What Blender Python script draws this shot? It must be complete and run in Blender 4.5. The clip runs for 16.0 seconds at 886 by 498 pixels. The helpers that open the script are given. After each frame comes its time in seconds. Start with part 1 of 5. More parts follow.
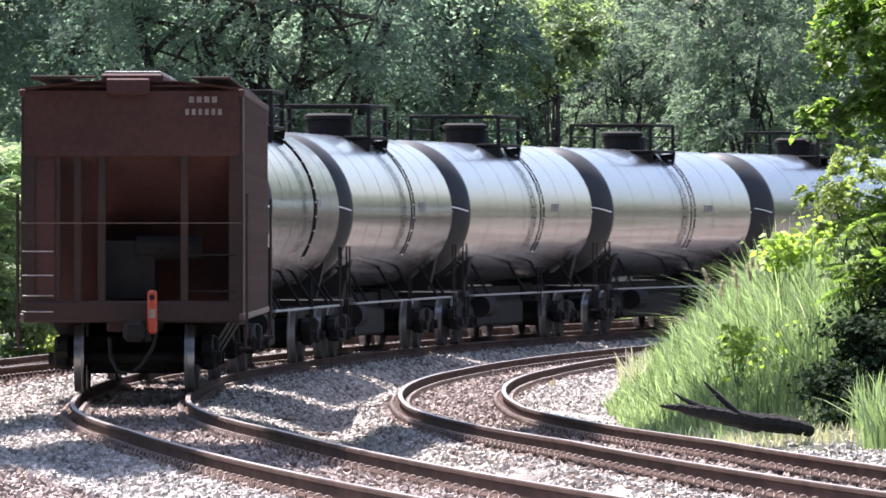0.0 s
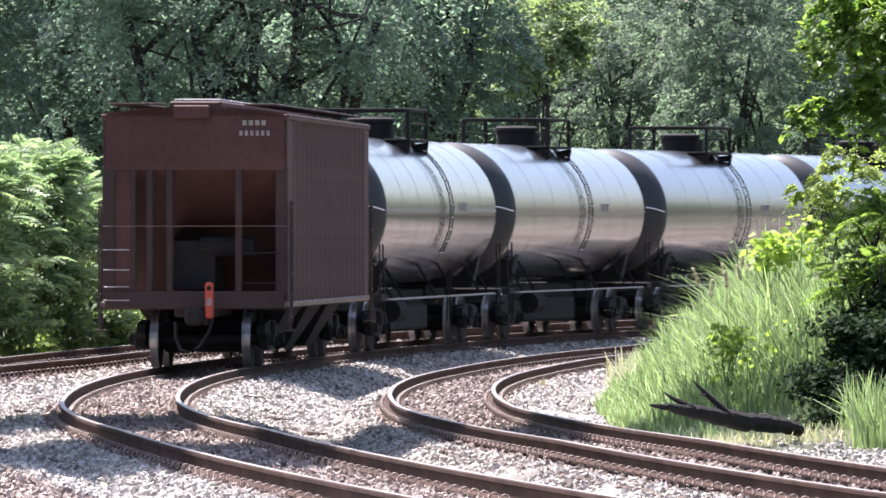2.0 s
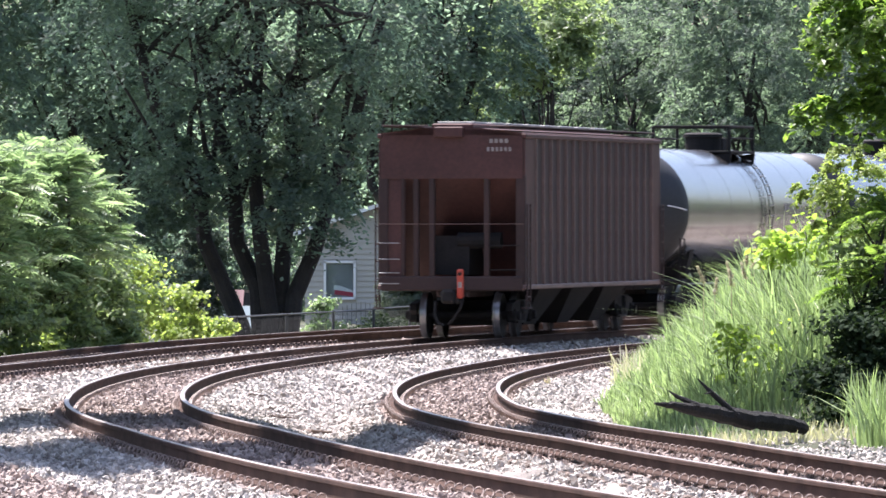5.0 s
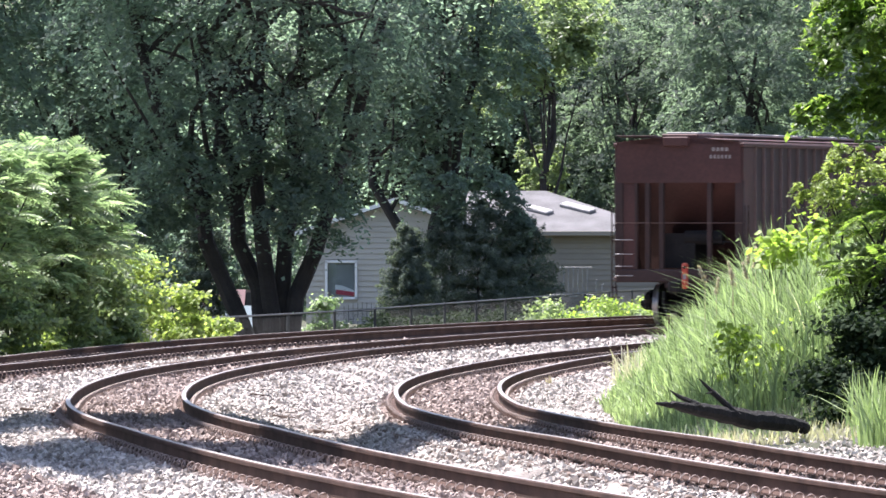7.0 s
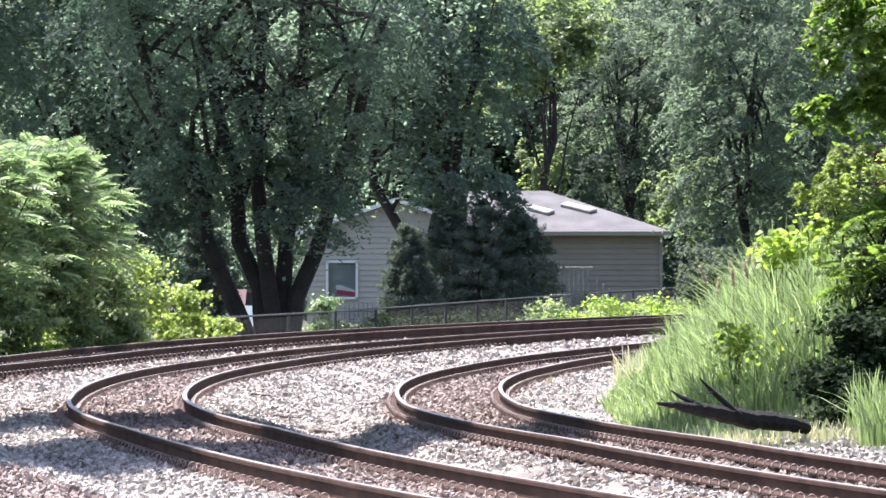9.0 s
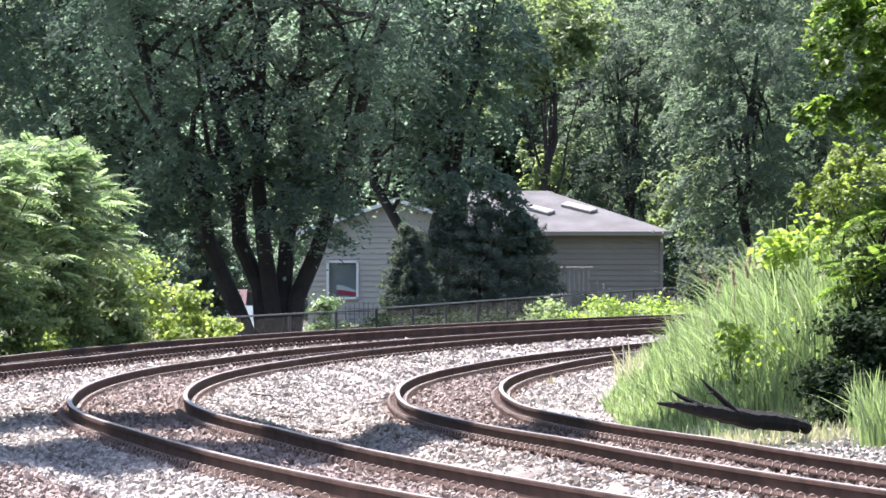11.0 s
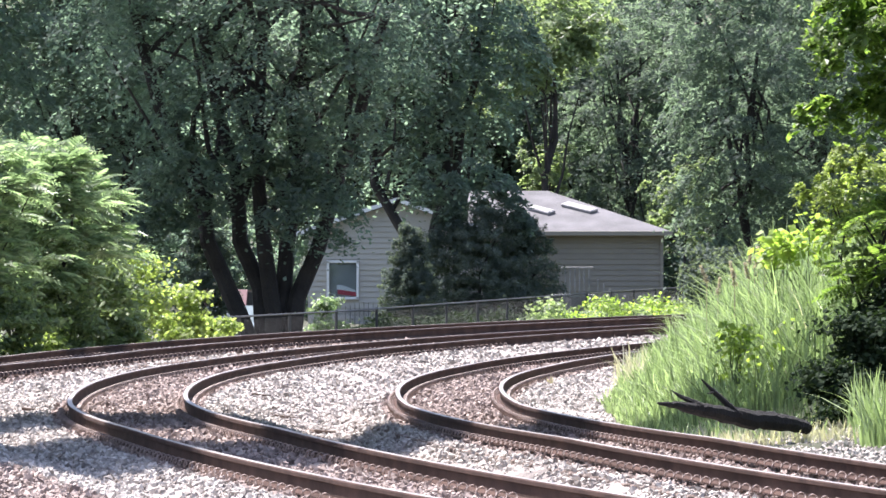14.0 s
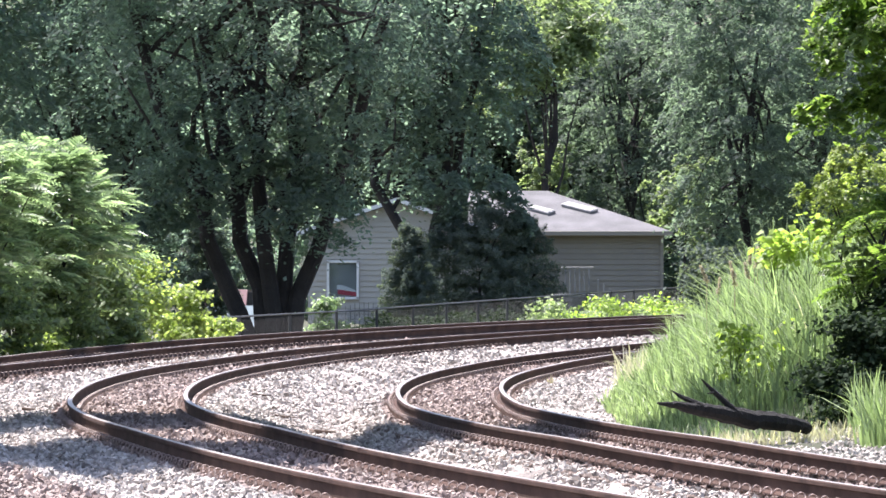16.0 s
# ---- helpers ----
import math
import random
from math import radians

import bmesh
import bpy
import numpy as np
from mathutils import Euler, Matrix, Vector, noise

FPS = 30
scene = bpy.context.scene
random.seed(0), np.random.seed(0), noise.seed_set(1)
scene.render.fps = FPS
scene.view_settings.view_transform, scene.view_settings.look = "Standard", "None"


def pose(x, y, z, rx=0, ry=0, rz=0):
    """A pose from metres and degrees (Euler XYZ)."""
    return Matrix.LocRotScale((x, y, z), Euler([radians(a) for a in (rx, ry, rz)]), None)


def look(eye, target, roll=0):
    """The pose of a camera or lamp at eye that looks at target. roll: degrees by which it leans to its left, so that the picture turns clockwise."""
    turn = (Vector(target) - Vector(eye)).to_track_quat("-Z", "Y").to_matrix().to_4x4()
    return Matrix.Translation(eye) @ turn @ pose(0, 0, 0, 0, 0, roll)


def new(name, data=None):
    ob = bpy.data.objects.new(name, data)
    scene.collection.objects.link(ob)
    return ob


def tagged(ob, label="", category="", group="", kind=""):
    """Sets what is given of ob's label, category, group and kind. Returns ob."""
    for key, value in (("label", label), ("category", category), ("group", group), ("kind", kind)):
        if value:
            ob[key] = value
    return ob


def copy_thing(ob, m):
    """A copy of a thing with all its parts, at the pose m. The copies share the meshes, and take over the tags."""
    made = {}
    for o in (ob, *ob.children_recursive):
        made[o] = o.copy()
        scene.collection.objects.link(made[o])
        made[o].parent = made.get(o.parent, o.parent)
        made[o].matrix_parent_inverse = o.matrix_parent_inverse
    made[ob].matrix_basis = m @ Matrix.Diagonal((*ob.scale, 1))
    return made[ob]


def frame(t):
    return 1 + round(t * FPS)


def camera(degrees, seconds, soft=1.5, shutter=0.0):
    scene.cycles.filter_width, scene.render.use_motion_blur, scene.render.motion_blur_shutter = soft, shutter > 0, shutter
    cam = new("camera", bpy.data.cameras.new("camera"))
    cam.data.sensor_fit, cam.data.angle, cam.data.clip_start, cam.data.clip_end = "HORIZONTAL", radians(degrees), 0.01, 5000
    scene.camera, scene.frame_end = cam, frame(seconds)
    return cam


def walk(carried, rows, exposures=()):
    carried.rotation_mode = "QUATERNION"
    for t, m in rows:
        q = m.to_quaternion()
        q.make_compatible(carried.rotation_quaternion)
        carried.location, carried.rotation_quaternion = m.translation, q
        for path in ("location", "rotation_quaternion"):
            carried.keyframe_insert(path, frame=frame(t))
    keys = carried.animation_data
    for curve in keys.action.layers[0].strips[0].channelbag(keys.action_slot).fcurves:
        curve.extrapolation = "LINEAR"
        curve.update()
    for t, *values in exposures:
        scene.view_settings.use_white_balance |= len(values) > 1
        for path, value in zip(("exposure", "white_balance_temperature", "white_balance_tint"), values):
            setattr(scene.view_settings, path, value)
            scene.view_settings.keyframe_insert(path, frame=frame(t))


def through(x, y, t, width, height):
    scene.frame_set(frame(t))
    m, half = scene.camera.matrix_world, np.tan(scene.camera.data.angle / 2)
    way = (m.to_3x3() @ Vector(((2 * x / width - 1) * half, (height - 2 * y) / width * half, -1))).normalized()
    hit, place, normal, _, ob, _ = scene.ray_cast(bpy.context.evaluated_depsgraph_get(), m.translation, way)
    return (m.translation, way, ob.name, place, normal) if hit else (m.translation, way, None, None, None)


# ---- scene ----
# ------------------------------------------------------------------ camera
LENS = 5.168
EYE = (0.0, 0.0, 1.881)
cam = camera(LENS, 16.0, soft=1.6, shutter=0.5)
# aim of the long lens: metres aside and up at a distance of 1736.9 m
AIM = [(0, -0.6, 0.45), (0.25, 0.15, 0.45), (0.5, 0.61, 0.45), (1, 1.07, 0.44), (1.5, 1.23, 0.43), (2, 1.22, 0.35), (2.5, 1.08, 0.31),
       (3, 0.93, 0.31), (3.5, 0.77, 0.28), (4, 0.62, 0.17), (5.2, 0.36, 0.04), (6.5, 0.17, 0), (7.5, 0.12, 0),
       (8.5, 0, 0), (9.2, 0, 0), (11.3, -0.12, 0), (13, -0.14, 0), (16, -0.16, 0)]
walk(cam, [(t, look(EYE, (ax, 1736.9, EYE[2] - 1.055 + az))) for t, ax, az in AIM], [(0, 1.66, 6100, 18), (16, 1.66, 6100, 18)])

# ------------------------------------------------------------------ light
SUN_UP, SUN_TURN = radians(64), radians(-42)
TO_SUN = Vector((math.sin(SUN_TURN) * math.cos(SUN_UP), math.cos(SUN_TURN) * math.cos(SUN_UP), math.sin(SUN_UP)))
world = bpy.data.worlds.new("sky")
world.use_nodes = True
scene.world = world
wn = world.node_tree
sky = wn.nodes.new("ShaderNodeTexSky")
sky.sky_type, sky.sun_disc = "NISHITA", False
sky.sun_elevation, sky.sun_rotation = SUN_UP, SUN_TURN
sky.dust_density, sky.air_density = 3.0, 1.0
wn.links.new(sky.outputs[0], wn.nodes["Background"].inputs[0])
wn.nodes["Background"].inputs[1].default_value = 0.106
sun = new("sun", bpy.data.lights.new("sun", "SUN"))
sun.data.energy, sun.data.angle, sun.data.color = 5.0, radians(0.53), (1.0, 0.955, 0.88)
sun.matrix_world = look((0, 0, 60), Vector((0, 0, 60)) - TO_SUN)


# ------------------------------------------------------------------ helpers
rng = np.random.default_rng(7)


def npmesh(name, V, F, mat=None, smooth=False):
    V, F = np.asarray(V, float), np.asarray(F, np.int32)
    me = bpy.data.meshes.new(name)
    n, k = F.shape
    me.vertices.add(len(V)), me.loops.add(n * k), me.polygons.add(n)
    me.vertices.foreach_set("co", V.ravel())
    me.loops.foreach_set("vertex_index", F.ravel())
    me.polygons.foreach_set("loop_start", np.arange(0, n * k, k, dtype=np.int32))
    me.polygons.foreach_set("use_smooth", np.full(n, smooth))
    me.update(calc_edges=True)
    if mat:
        me.materials.append(mat)
    return me


class Geo:
    """Gathers boxes, tubes and sweeps into one mesh."""

    def __init__(self):
        self.v, self.f = [], []

    def put(self, verts, faces, m=None):
        o = len(self.v)
        self.v += [tuple(m @ Vector(p)) if m else tuple(p) for p in verts]
        self.f += [tuple(i + o for i in f) for f in faces]
        return self

    def box(self, c, s, b=0.012, m=None):
        h = [x / 2 for x in s]
        b = min(b, *[x * 0.45 for x in h])
        vs, ix = [], {}
        for i in (-1, 1):
            for j in (-1, 1):
                for k in (-1, 1):
                    for ax in range(3):
                        p = [i * (h[0] - b), j * (h[1] - b), k * (h[2] - b)]
                        p[ax] = (i, j, k)[ax] * h[ax]
                        ix[(i, j, k, ax)] = len(vs)
                        vs.append([p[q] + c[q] for q in range(3)])
        fs = []
        for ax in range(3):
            a, d = (ax + 1) % 3, (ax + 2) % 3
            for s1 in (-1, 1):
                quad = []
                for sa, sd in ((-1, -1), (1, -1), (1, 1), (-1, 1)):
                    key = [0, 0, 0]
                    key[ax], key[a], key[d] = s1, sa, sd
                    quad.append(ix[(*key, ax)])
                fs.append(quad if s1 > 0 else quad[::-1])
            for sa in (-1, 1):
                for sd in (-1, 1):
                    k0, k1 = [0, 0, 0], [0, 0, 0]
                    k0[ax], k1[ax], k0[a], k1[a], k0[d], k1[d] = -1, 1, sa, sa, sd, sd
                    quad = [ix[(*k0, a)], ix[(*k1, a)], ix[(*k1, d)], ix[(*k0, d)]]
                    fs.append(quad if sa * sd > 0 else quad[::-1])
        for i in (-1, 1):
            for j in (-1, 1):
                for k in (-1, 1):
                    tri = [ix[(i, j, k, q)] for q in range(3)]
                    fs.append(tri if i * j * k > 0 else tri[::-1])
        return self.put(vs, fs, m)

    def tube(self, p0, p1, r0, r1=None, n=10, cap=True):
        r1 = r0 if r1 is None else r1
        p0, p1 = Vector(p0), Vector(p1)
        q = (p1 - p0).to_track_quat("Z", "Y")
        vs = []
        for p, r in ((p0, r0), (p1, r1)):
            vs += [p + q @ Vector((r * math.cos(2 * math.pi * i / n), r * math.sin(2 * math.pi * i / n), 0)) for i in range(n)]
        fs = [(i, (i + 1) % n, n + (i + 1) % n, n + i) for i in range(n)]
        if cap:
            fs += [tuple(range(n))[::-1], tuple(range(n, 2 * n))]
        return self.put(vs, fs)

    def pipe(self, pts, r, n=6):
        return self.sweep(pts, [r] * len(pts), n)

    def sweep(self, pts, radii, n=6):
        """One unbroken round bar through the points."""
        pts = [Vector(p) for p in pts]
        vs, m = [], len(pts)
        side = None
        for i, p in enumerate(pts):
            d = (pts[min(i + 1, m - 1)] - pts[max(i - 1, 0)]).normalized()
            if side is None:
                side = d.orthogonal().normalized()
            side = (side - d * side.dot(d)).normalized()
            up = d.cross(side)
            vs += [p + (side * math.cos(2 * math.pi * k / n) + up * math.sin(2 * math.pi * k / n)) * radii[i] for k in range(n)]
        fs = [(j * n + k, j * n + (k + 1) % n, (j + 1) * n + (k + 1) % n, (j + 1) * n + k) for j in range(m - 1) for k in range(n)]
        fs += [tuple(range(n))[::-1], tuple(range((m - 1) * n, m * n))]
        return self.put(vs, fs)

    def revolve(self, prof, origin=(0, 0, 0), axis="Y", n=40):
        """prof: (along the axis, radius)."""
        vs, fs = [], []
        for a, r in prof:
            for i in range(n):
                c, s = r * math.cos(2 * math.pi * i / n), r * math.sin(2 * math.pi * i / n)
                p = {"Y": (c, a, s), "X": (a, s, c), "Z": (s, c, a)}[axis]
                vs.append([p[q] + origin[q] for q in range(3)])
        for j in range(len(prof) - 1):
            for i in range(n):
                k = (i + 1) % n
                fs.append((j * n + i, (j + 1) * n + i, (j + 1) * n + k, j * n + k))
        return self.put(vs, fs)

    def prism(self, poly, lo, hi, axis="X"):
        """A flat outline pushed from lo to hi along an axis; poly in the other two."""
        n, vs = len(poly), []
        for e in (lo, hi):
            vs += [{"X": (e, a, b), "Y": (a, e, b), "Z": (a, b, e)}[axis] for a, b in poly]
        fs = [(i, (i + 1) % n, n + (i + 1) % n, n + i) for i in range(n)] + [tuple(range(n))[::-1], tuple(range(n, 2 * n))]
        return self.put(vs, fs)

    def mesh(self, name, mat=None, smooth=False):
        me = bpy.data.meshes.new(name)
        me.from_pydata(self.v, [], self.f)
        bm = bmesh.new()
        bm.from_mesh(me)
        bmesh.ops.recalc_face_normals(bm, faces=bm.faces)
        bm.to_mesh(me)
        bm.free()
        if smooth:
            me.polygons.foreach_set("use_smooth", [True] * len(me.polygons))
        if mat:
            me.materials.append(mat)
        me.update()
        return me


def thing(name, label, category, m=None, group="", kind=""):
    ob = new(name)
    ob.empty_display_size = 0.3
    if m is not None:
        ob.matrix_world = m
    return tagged(ob, label, category, group, kind)


def part(name, geo, mat, parent, label="", smooth=False):
    me = geo if isinstance(geo, bpy.types.Mesh) else geo.mesh(name, mat, smooth)
    ob = new(name, me)
    ob.parent = parent
    return tagged(ob, label)


# ------------------------------------------------------------------ materials
def rough_noise(nt, scale, detail=4.0, source=None):
    n = nt.nodes.new("ShaderNodeTexNoise")
    n.inputs["Scale"].default_value, n.inputs["Detail"].default_value = scale, detail
    co = nt.nodes.new("ShaderNodeTexCoord") if source is None else source
    nt.links.new(co.outputs["Object"], n.inputs["Vector"])
    return n


def material(name, dark, light, rough=0.7, metal=0.0, scale=3.0, fine=40.0, bump=0.3, depth=0.01, spread=0.18, ior=1.5, island=0.0, per_object=0.0, coat=0.0, coat_rough=0.14):
    """Two colours mixed by coarse and fine noise, with fine relief."""
    m = bpy.data.materials.new(name)
    m.use_nodes = True
    nt = m.node_tree
    b = nt.nodes["Principled BSDF"]
    co = nt.nodes.new("ShaderNodeTexCoord")
    n1, n2 = rough_noise(nt, scale, 5, co), rough_noise(nt, fine, 3, co)
    add = nt.nodes.new("ShaderNodeMath")
    add.operation = "MULTIPLY_ADD"
    nt.links.new(n1.outputs["Fac"], add.inputs[0])
    add.inputs[1].default_value = 0.65
    half = nt.nodes.new("ShaderNodeMath")
    half.operation = "MULTIPLY"
    half.inputs[1].default_value = 0.35
    nt.links.new(n2.outputs["Fac"], half.inputs[0])
    nt.links.new(half.outputs[0], add.inputs[2])
    fac = add.outputs[0]
    for amount, node, out in ((island, "ShaderNodeNewGeometry", "Random Per Island"), (per_object, "ShaderNodeObjectInfo", "Random")):
        if amount:
            g = nt.nodes.new(node)
            mix = nt.nodes.new("ShaderNodeMix")
            mix.inputs["Factor"].default_value = amount
            nt.links.new(fac, mix.inputs[2])
            nt.links.new(g.outputs[out], mix.inputs[3])
            fac = mix.outputs[0]
    ramp = nt.nodes.new("ShaderNodeValToRGB")
    lo, hi = (0.5 - spread, 0.5 + spread) if not (island or per_object) else (0.12, 0.88)
    ramp.color_ramp.elements[0].position, ramp.color_ramp.elements[1].position = lo, hi
    ramp.color_ramp.elements[0].color, ramp.color_ramp.elements[1].color = (*dark, 1), (*light, 1)
    nt.links.new(fac, ramp.inputs[0])
    nt.links.new(ramp.outputs[0], b.inputs["Base Color"])
    b.inputs["Roughness"].default_value, b.inputs["Metallic"].default_value, b.inputs["IOR"].default_value = rough, metal, ior
    b.inputs["Coat Weight"].default_value, b.inputs["Coat Roughness"].default_value = coat, coat_rough
    if bump:
        bp = nt.nodes.new("ShaderNodeBump")
        bp.inputs["Strength"].default_value, bp.inputs["Distance"].default_value = bump, depth
        nt.links.new(n2.outputs["Fac"], bp.inputs["Height"])
        nt.links.new(bp.outputs[0], b.inputs["Normal"])
    return m


def leaf_material(name, dark, light, through=0.45, gloss=0.45, tint=(1.6, 1.7, 0.95), sheen=0.3):
    """Thin leaves: light comes back from them and passes through them."""
    m = material(name, dark, light, rough=gloss, scale=1.2, fine=9, bump=0, island=0.6)
    nt = m.node_tree
    b, out = nt.nodes["Principled BSDF"], nt.nodes["Material Output"]
    b.inputs["Specular IOR Level"].default_value = sheen
    ramp = next(n for n in nt.nodes if n.type == "VALTORGB")
    tr = nt.nodes.new("ShaderNodeBsdfTranslucent")
    warm = nt.nodes.new("ShaderNodeMix")
    warm.data_type, warm.blend_type = "RGBA", "MULTIPLY"
    warm.inputs["Factor"].default_value = 1.0
    warm.inputs[7].default_value = (*tint, 1)
    nt.links.new(ramp.outputs[0], warm.inputs[6])
    nt.links.new(warm.outputs[2], tr.inputs["Color"])
    mix = nt.nodes.new("ShaderNodeMixShader")
    mix.inputs[0].default_value = through
    nt.links.new(b.outputs[0], mix.inputs[1])
    nt.links.new(tr.outputs[0], mix.inputs[2])
    nt.links.new(mix.outputs[0], out.inputs[0])
    return m


M_BALLAST = material("ballast_bed", (0.10, 0.085, 0.075), (0.36, 0.31, 0.28), 0.95, scale=0.6, fine=14, bump=1.0, depth=0.05, spread=0.16)
M_STONE = material("crushed_stone", (0.16, 0.138, 0.12), (0.51, 0.468, 0.422), 0.9, scale=0.35, fine=30, bump=0, island=0.72)
M_STONE_RUST = material("rusty_stone", (0.11, 0.078, 0.066), (0.38, 0.305, 0.268), 0.92, scale=0.35, fine=30, bump=0, island=0.72)
M_SOIL = material("soil", (0.02, 0.024, 0.012), (0.065, 0.068, 0.033), 0.95, scale=0.5, fine=6, bump=0.8, depth=0.06)
M_RAIL = material("rusty_rail", (0.028, 0.017, 0.0135), (0.085, 0.052, 0.042), 0.9, scale=1.5, fine=30, bump=0.4, depth=0.004, ior=1.2)
M_RAILTOP = material("worn_rail_head", (0.12, 0.098, 0.085), (0.34, 0.3, 0.275), 0.45, metal=0.5, scale=0.25, fine=10, bump=0.1, depth=0.002)
M_TIE = material("weathered_tie", (0.06, 0.042, 0.033), (0.17, 0.125, 0.10), 0.9, scale=2, fine=40, bump=0.6, per_object=0.4)
M_CLIP = material("rusty_clip", (0.17, 0.125, 0.105), (0.4, 0.31, 0.27), 0.65, scale=4, fine=40, bump=0)
M_HOPPER = material("oxide_paint", (0.042, 0.0195, 0.0175), (0.088, 0.038, 0.033), 0.65, scale=0.8, fine=14, bump=0.25, depth=0.004, ior=1.35)
# lighter oxide: the ribs' sheen is put into the colour
M_HOPPER_RIB = material("sheen_tone_oxide", (0.09, 0.054, 0.046), (0.18, 0.112, 0.096), 0.6, scale=1.5, fine=18, bump=0.1, depth=0.003)
# darker oxide tone; on the side sheets it stands for shade
M_HOPPER_DARK = material("dark_oxide_paint", (0.022, 0.012, 0.0105), (0.048, 0.023, 0.019), 0.8, scale=0.9, fine=14, bump=0.25, depth=0.004)
M_TANK = material("black_tank_paint", (0.016, 0.0145, 0.014), (0.045, 0.040, 0.037), 0.27, scale=0.5, fine=3, bump=0.03, depth=0.008, ior=1.7, coat=0.6, coat_rough=0.11)
M_TANKHEAD = material("dull_black_paint", (0.014, 0.015, 0.017), (0.03, 0.031, 0.034), 0.55, scale=0.7, fine=12, bump=0.15, depth=0.006)
M_UNDER = material("grimy_steel", (0.009, 0.0085, 0.0085), (0.023, 0.020, 0.019), 0.85, scale=2, fine=22, bump=0.3, depth=0.005, ior=1.3)
M_WHEEL = material("worn_wheel_steel", (0.2, 0.19, 0.19), (0.45, 0.43, 0.42), 0.33, metal=0.8, scale=3, fine=30, bump=0.1, depth=0.002)
M_GRIP = material("pale_worn_iron", (0.16, 0.15, 0.15), (0.42, 0.40, 0.39), 0.6, scale=3, fine=30, bump=0)
M_ORANGE = material("orange_plastic", (0.32, 0.036, 0.018), (0.46, 0.058, 0.026), 0.5, scale=5, fine=50, bump=0.05)
M_WHITE = material("white_stencil", (0.17, 0.145, 0.14), (0.34, 0.3, 0.285), 0.8, scale=9, fine=60, bump=0)
M_GRATE = material("galvanised_grating", (0.16, 0.16, 0.16), (0.34, 0.33, 0.32), 0.6, metal=0.3, scale=4, fine=50, bump=0.2)
M_BARK = material("bark", (0.016, 0.014, 0.0125), (0.05, 0.042, 0.036), 0.95, scale=2, fine=24, bump=1.0, depth=0.03)
M_STEM = material("green_stem", (0.05, 0.08, 0.03), (0.12, 0.16, 0.06), 0.7, scale=4, fine=30, bump=0)
# log wood in a near-black tone
M_LOG = material("black_log_wood", (0.0035, 0.003, 0.003), (0.012, 0.010, 0.009), 0.9, scale=4, fine=40, bump=1.0, depth=0.02)
M_SIDING = material("grey_vinyl_siding", (0.36, 0.337, 0.288), (0.46, 0.432, 0.372), 0.6, scale=0.8, fine=18, bump=0.1, per_object=0.15)
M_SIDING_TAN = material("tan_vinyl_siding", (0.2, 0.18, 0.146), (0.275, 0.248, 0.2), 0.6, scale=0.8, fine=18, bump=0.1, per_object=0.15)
M_ROOF = material("grey_shingle", (0.06, 0.059, 0.06), (0.125, 0.12, 0.125), 0.9, scale=1.2, fine=22, bump=0.6, depth=0.02)
M_TRIM = material("white_trim", (0.66, 0.66, 0.64), (0.8, 0.8, 0.78), 0.5, scale=2, fine=30, bump=0)
M_FENCE = material("dark_fence_pipe", (0.02, 0.02, 0.02), (0.06, 0.06, 0.06), 0.6, scale=2, fine=30, bump=0)
M_WIRE = material("zinc_wire", (0.02, 0.02, 0.02), (0.05, 0.05, 0.05), 0.6, metal=0.4, scale=2, fine=30, bump=0)
# pale and bluish: haze is put into the maple leaf colour
L_TREE = leaf_material("maple_leaf", (0.10, 0.13, 0.118), (0.205, 0.246, 0.208), 0.66, 0.6, (1.35, 1.6, 1.15), 0.12)
# distance haze is mixed into this leaf green as well
L_FAR = leaf_material("far_leaf", (0.082, 0.107, 0.088), (0.186, 0.225, 0.188), 0.64, 0.5, (1.4, 1.6, 1.1), 0.2)
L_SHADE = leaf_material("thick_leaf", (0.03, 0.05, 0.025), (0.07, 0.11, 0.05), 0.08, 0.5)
L_LIME = leaf_material("sunny_leaf", (0.10, 0.135, 0.07), (0.29, 0.345, 0.195), 0.55, 0.4, (1.5, 1.65, 1.0))
L_SUMAC = leaf_material("sumac_leaf", (0.09, 0.13, 0.068), (0.34, 0.405, 0.25), 0.56, 0.4, (1.4, 1.6, 1.1), 0.5)
L_VINE = leaf_material("vine_leaf", (0.13, 0.2, 0.04), (0.32, 0.41, 0.11), 0.55)
# near-black green: shade is put into the leaf colour
L_DARK = leaf_material("shade_dark_leaf", (0.012, 0.023, 0.012), (0.032, 0.052, 0.024), 0.2, 0.8, sheen=0.12)
L_NEEDLE = leaf_material("evergreen_leaf", (0.055, 0.073, 0.064), (0.135, 0.165, 0.14), 0.4, 0.8, sheen=0.15)
L_REED = leaf_material("reed_blade", (0.058, 0.092, 0.033), (0.455, 0.55, 0.29), 0.42, 0.45, (1.2, 1.35, 0.9))
L_INNER = leaf_material("inner_leaf", (0.075, 0.108, 0.058), (0.24, 0.3, 0.155), 0.58, 0.5)
L_BANK = leaf_material("bank_tree_leaf", (0.045, 0.08, 0.025), (0.25, 0.34, 0.09), 0.62, 0.4, (1.4, 1.6, 0.85))
L_YOUNG = leaf_material("young_leaf", (0.12, 0.165, 0.045), (0.36, 0.43, 0.15), 0.5, 0.4)
L_STRAW = leaf_material("dry_straw", (0.36, 0.335, 0.27), (0.64, 0.61, 0.52), 0.3, 0.7)
L_PLUME = leaf_material("reed_plume", (0.27, 0.23, 0.2), (0.48, 0.42, 0.37), 0.35, 0.8)

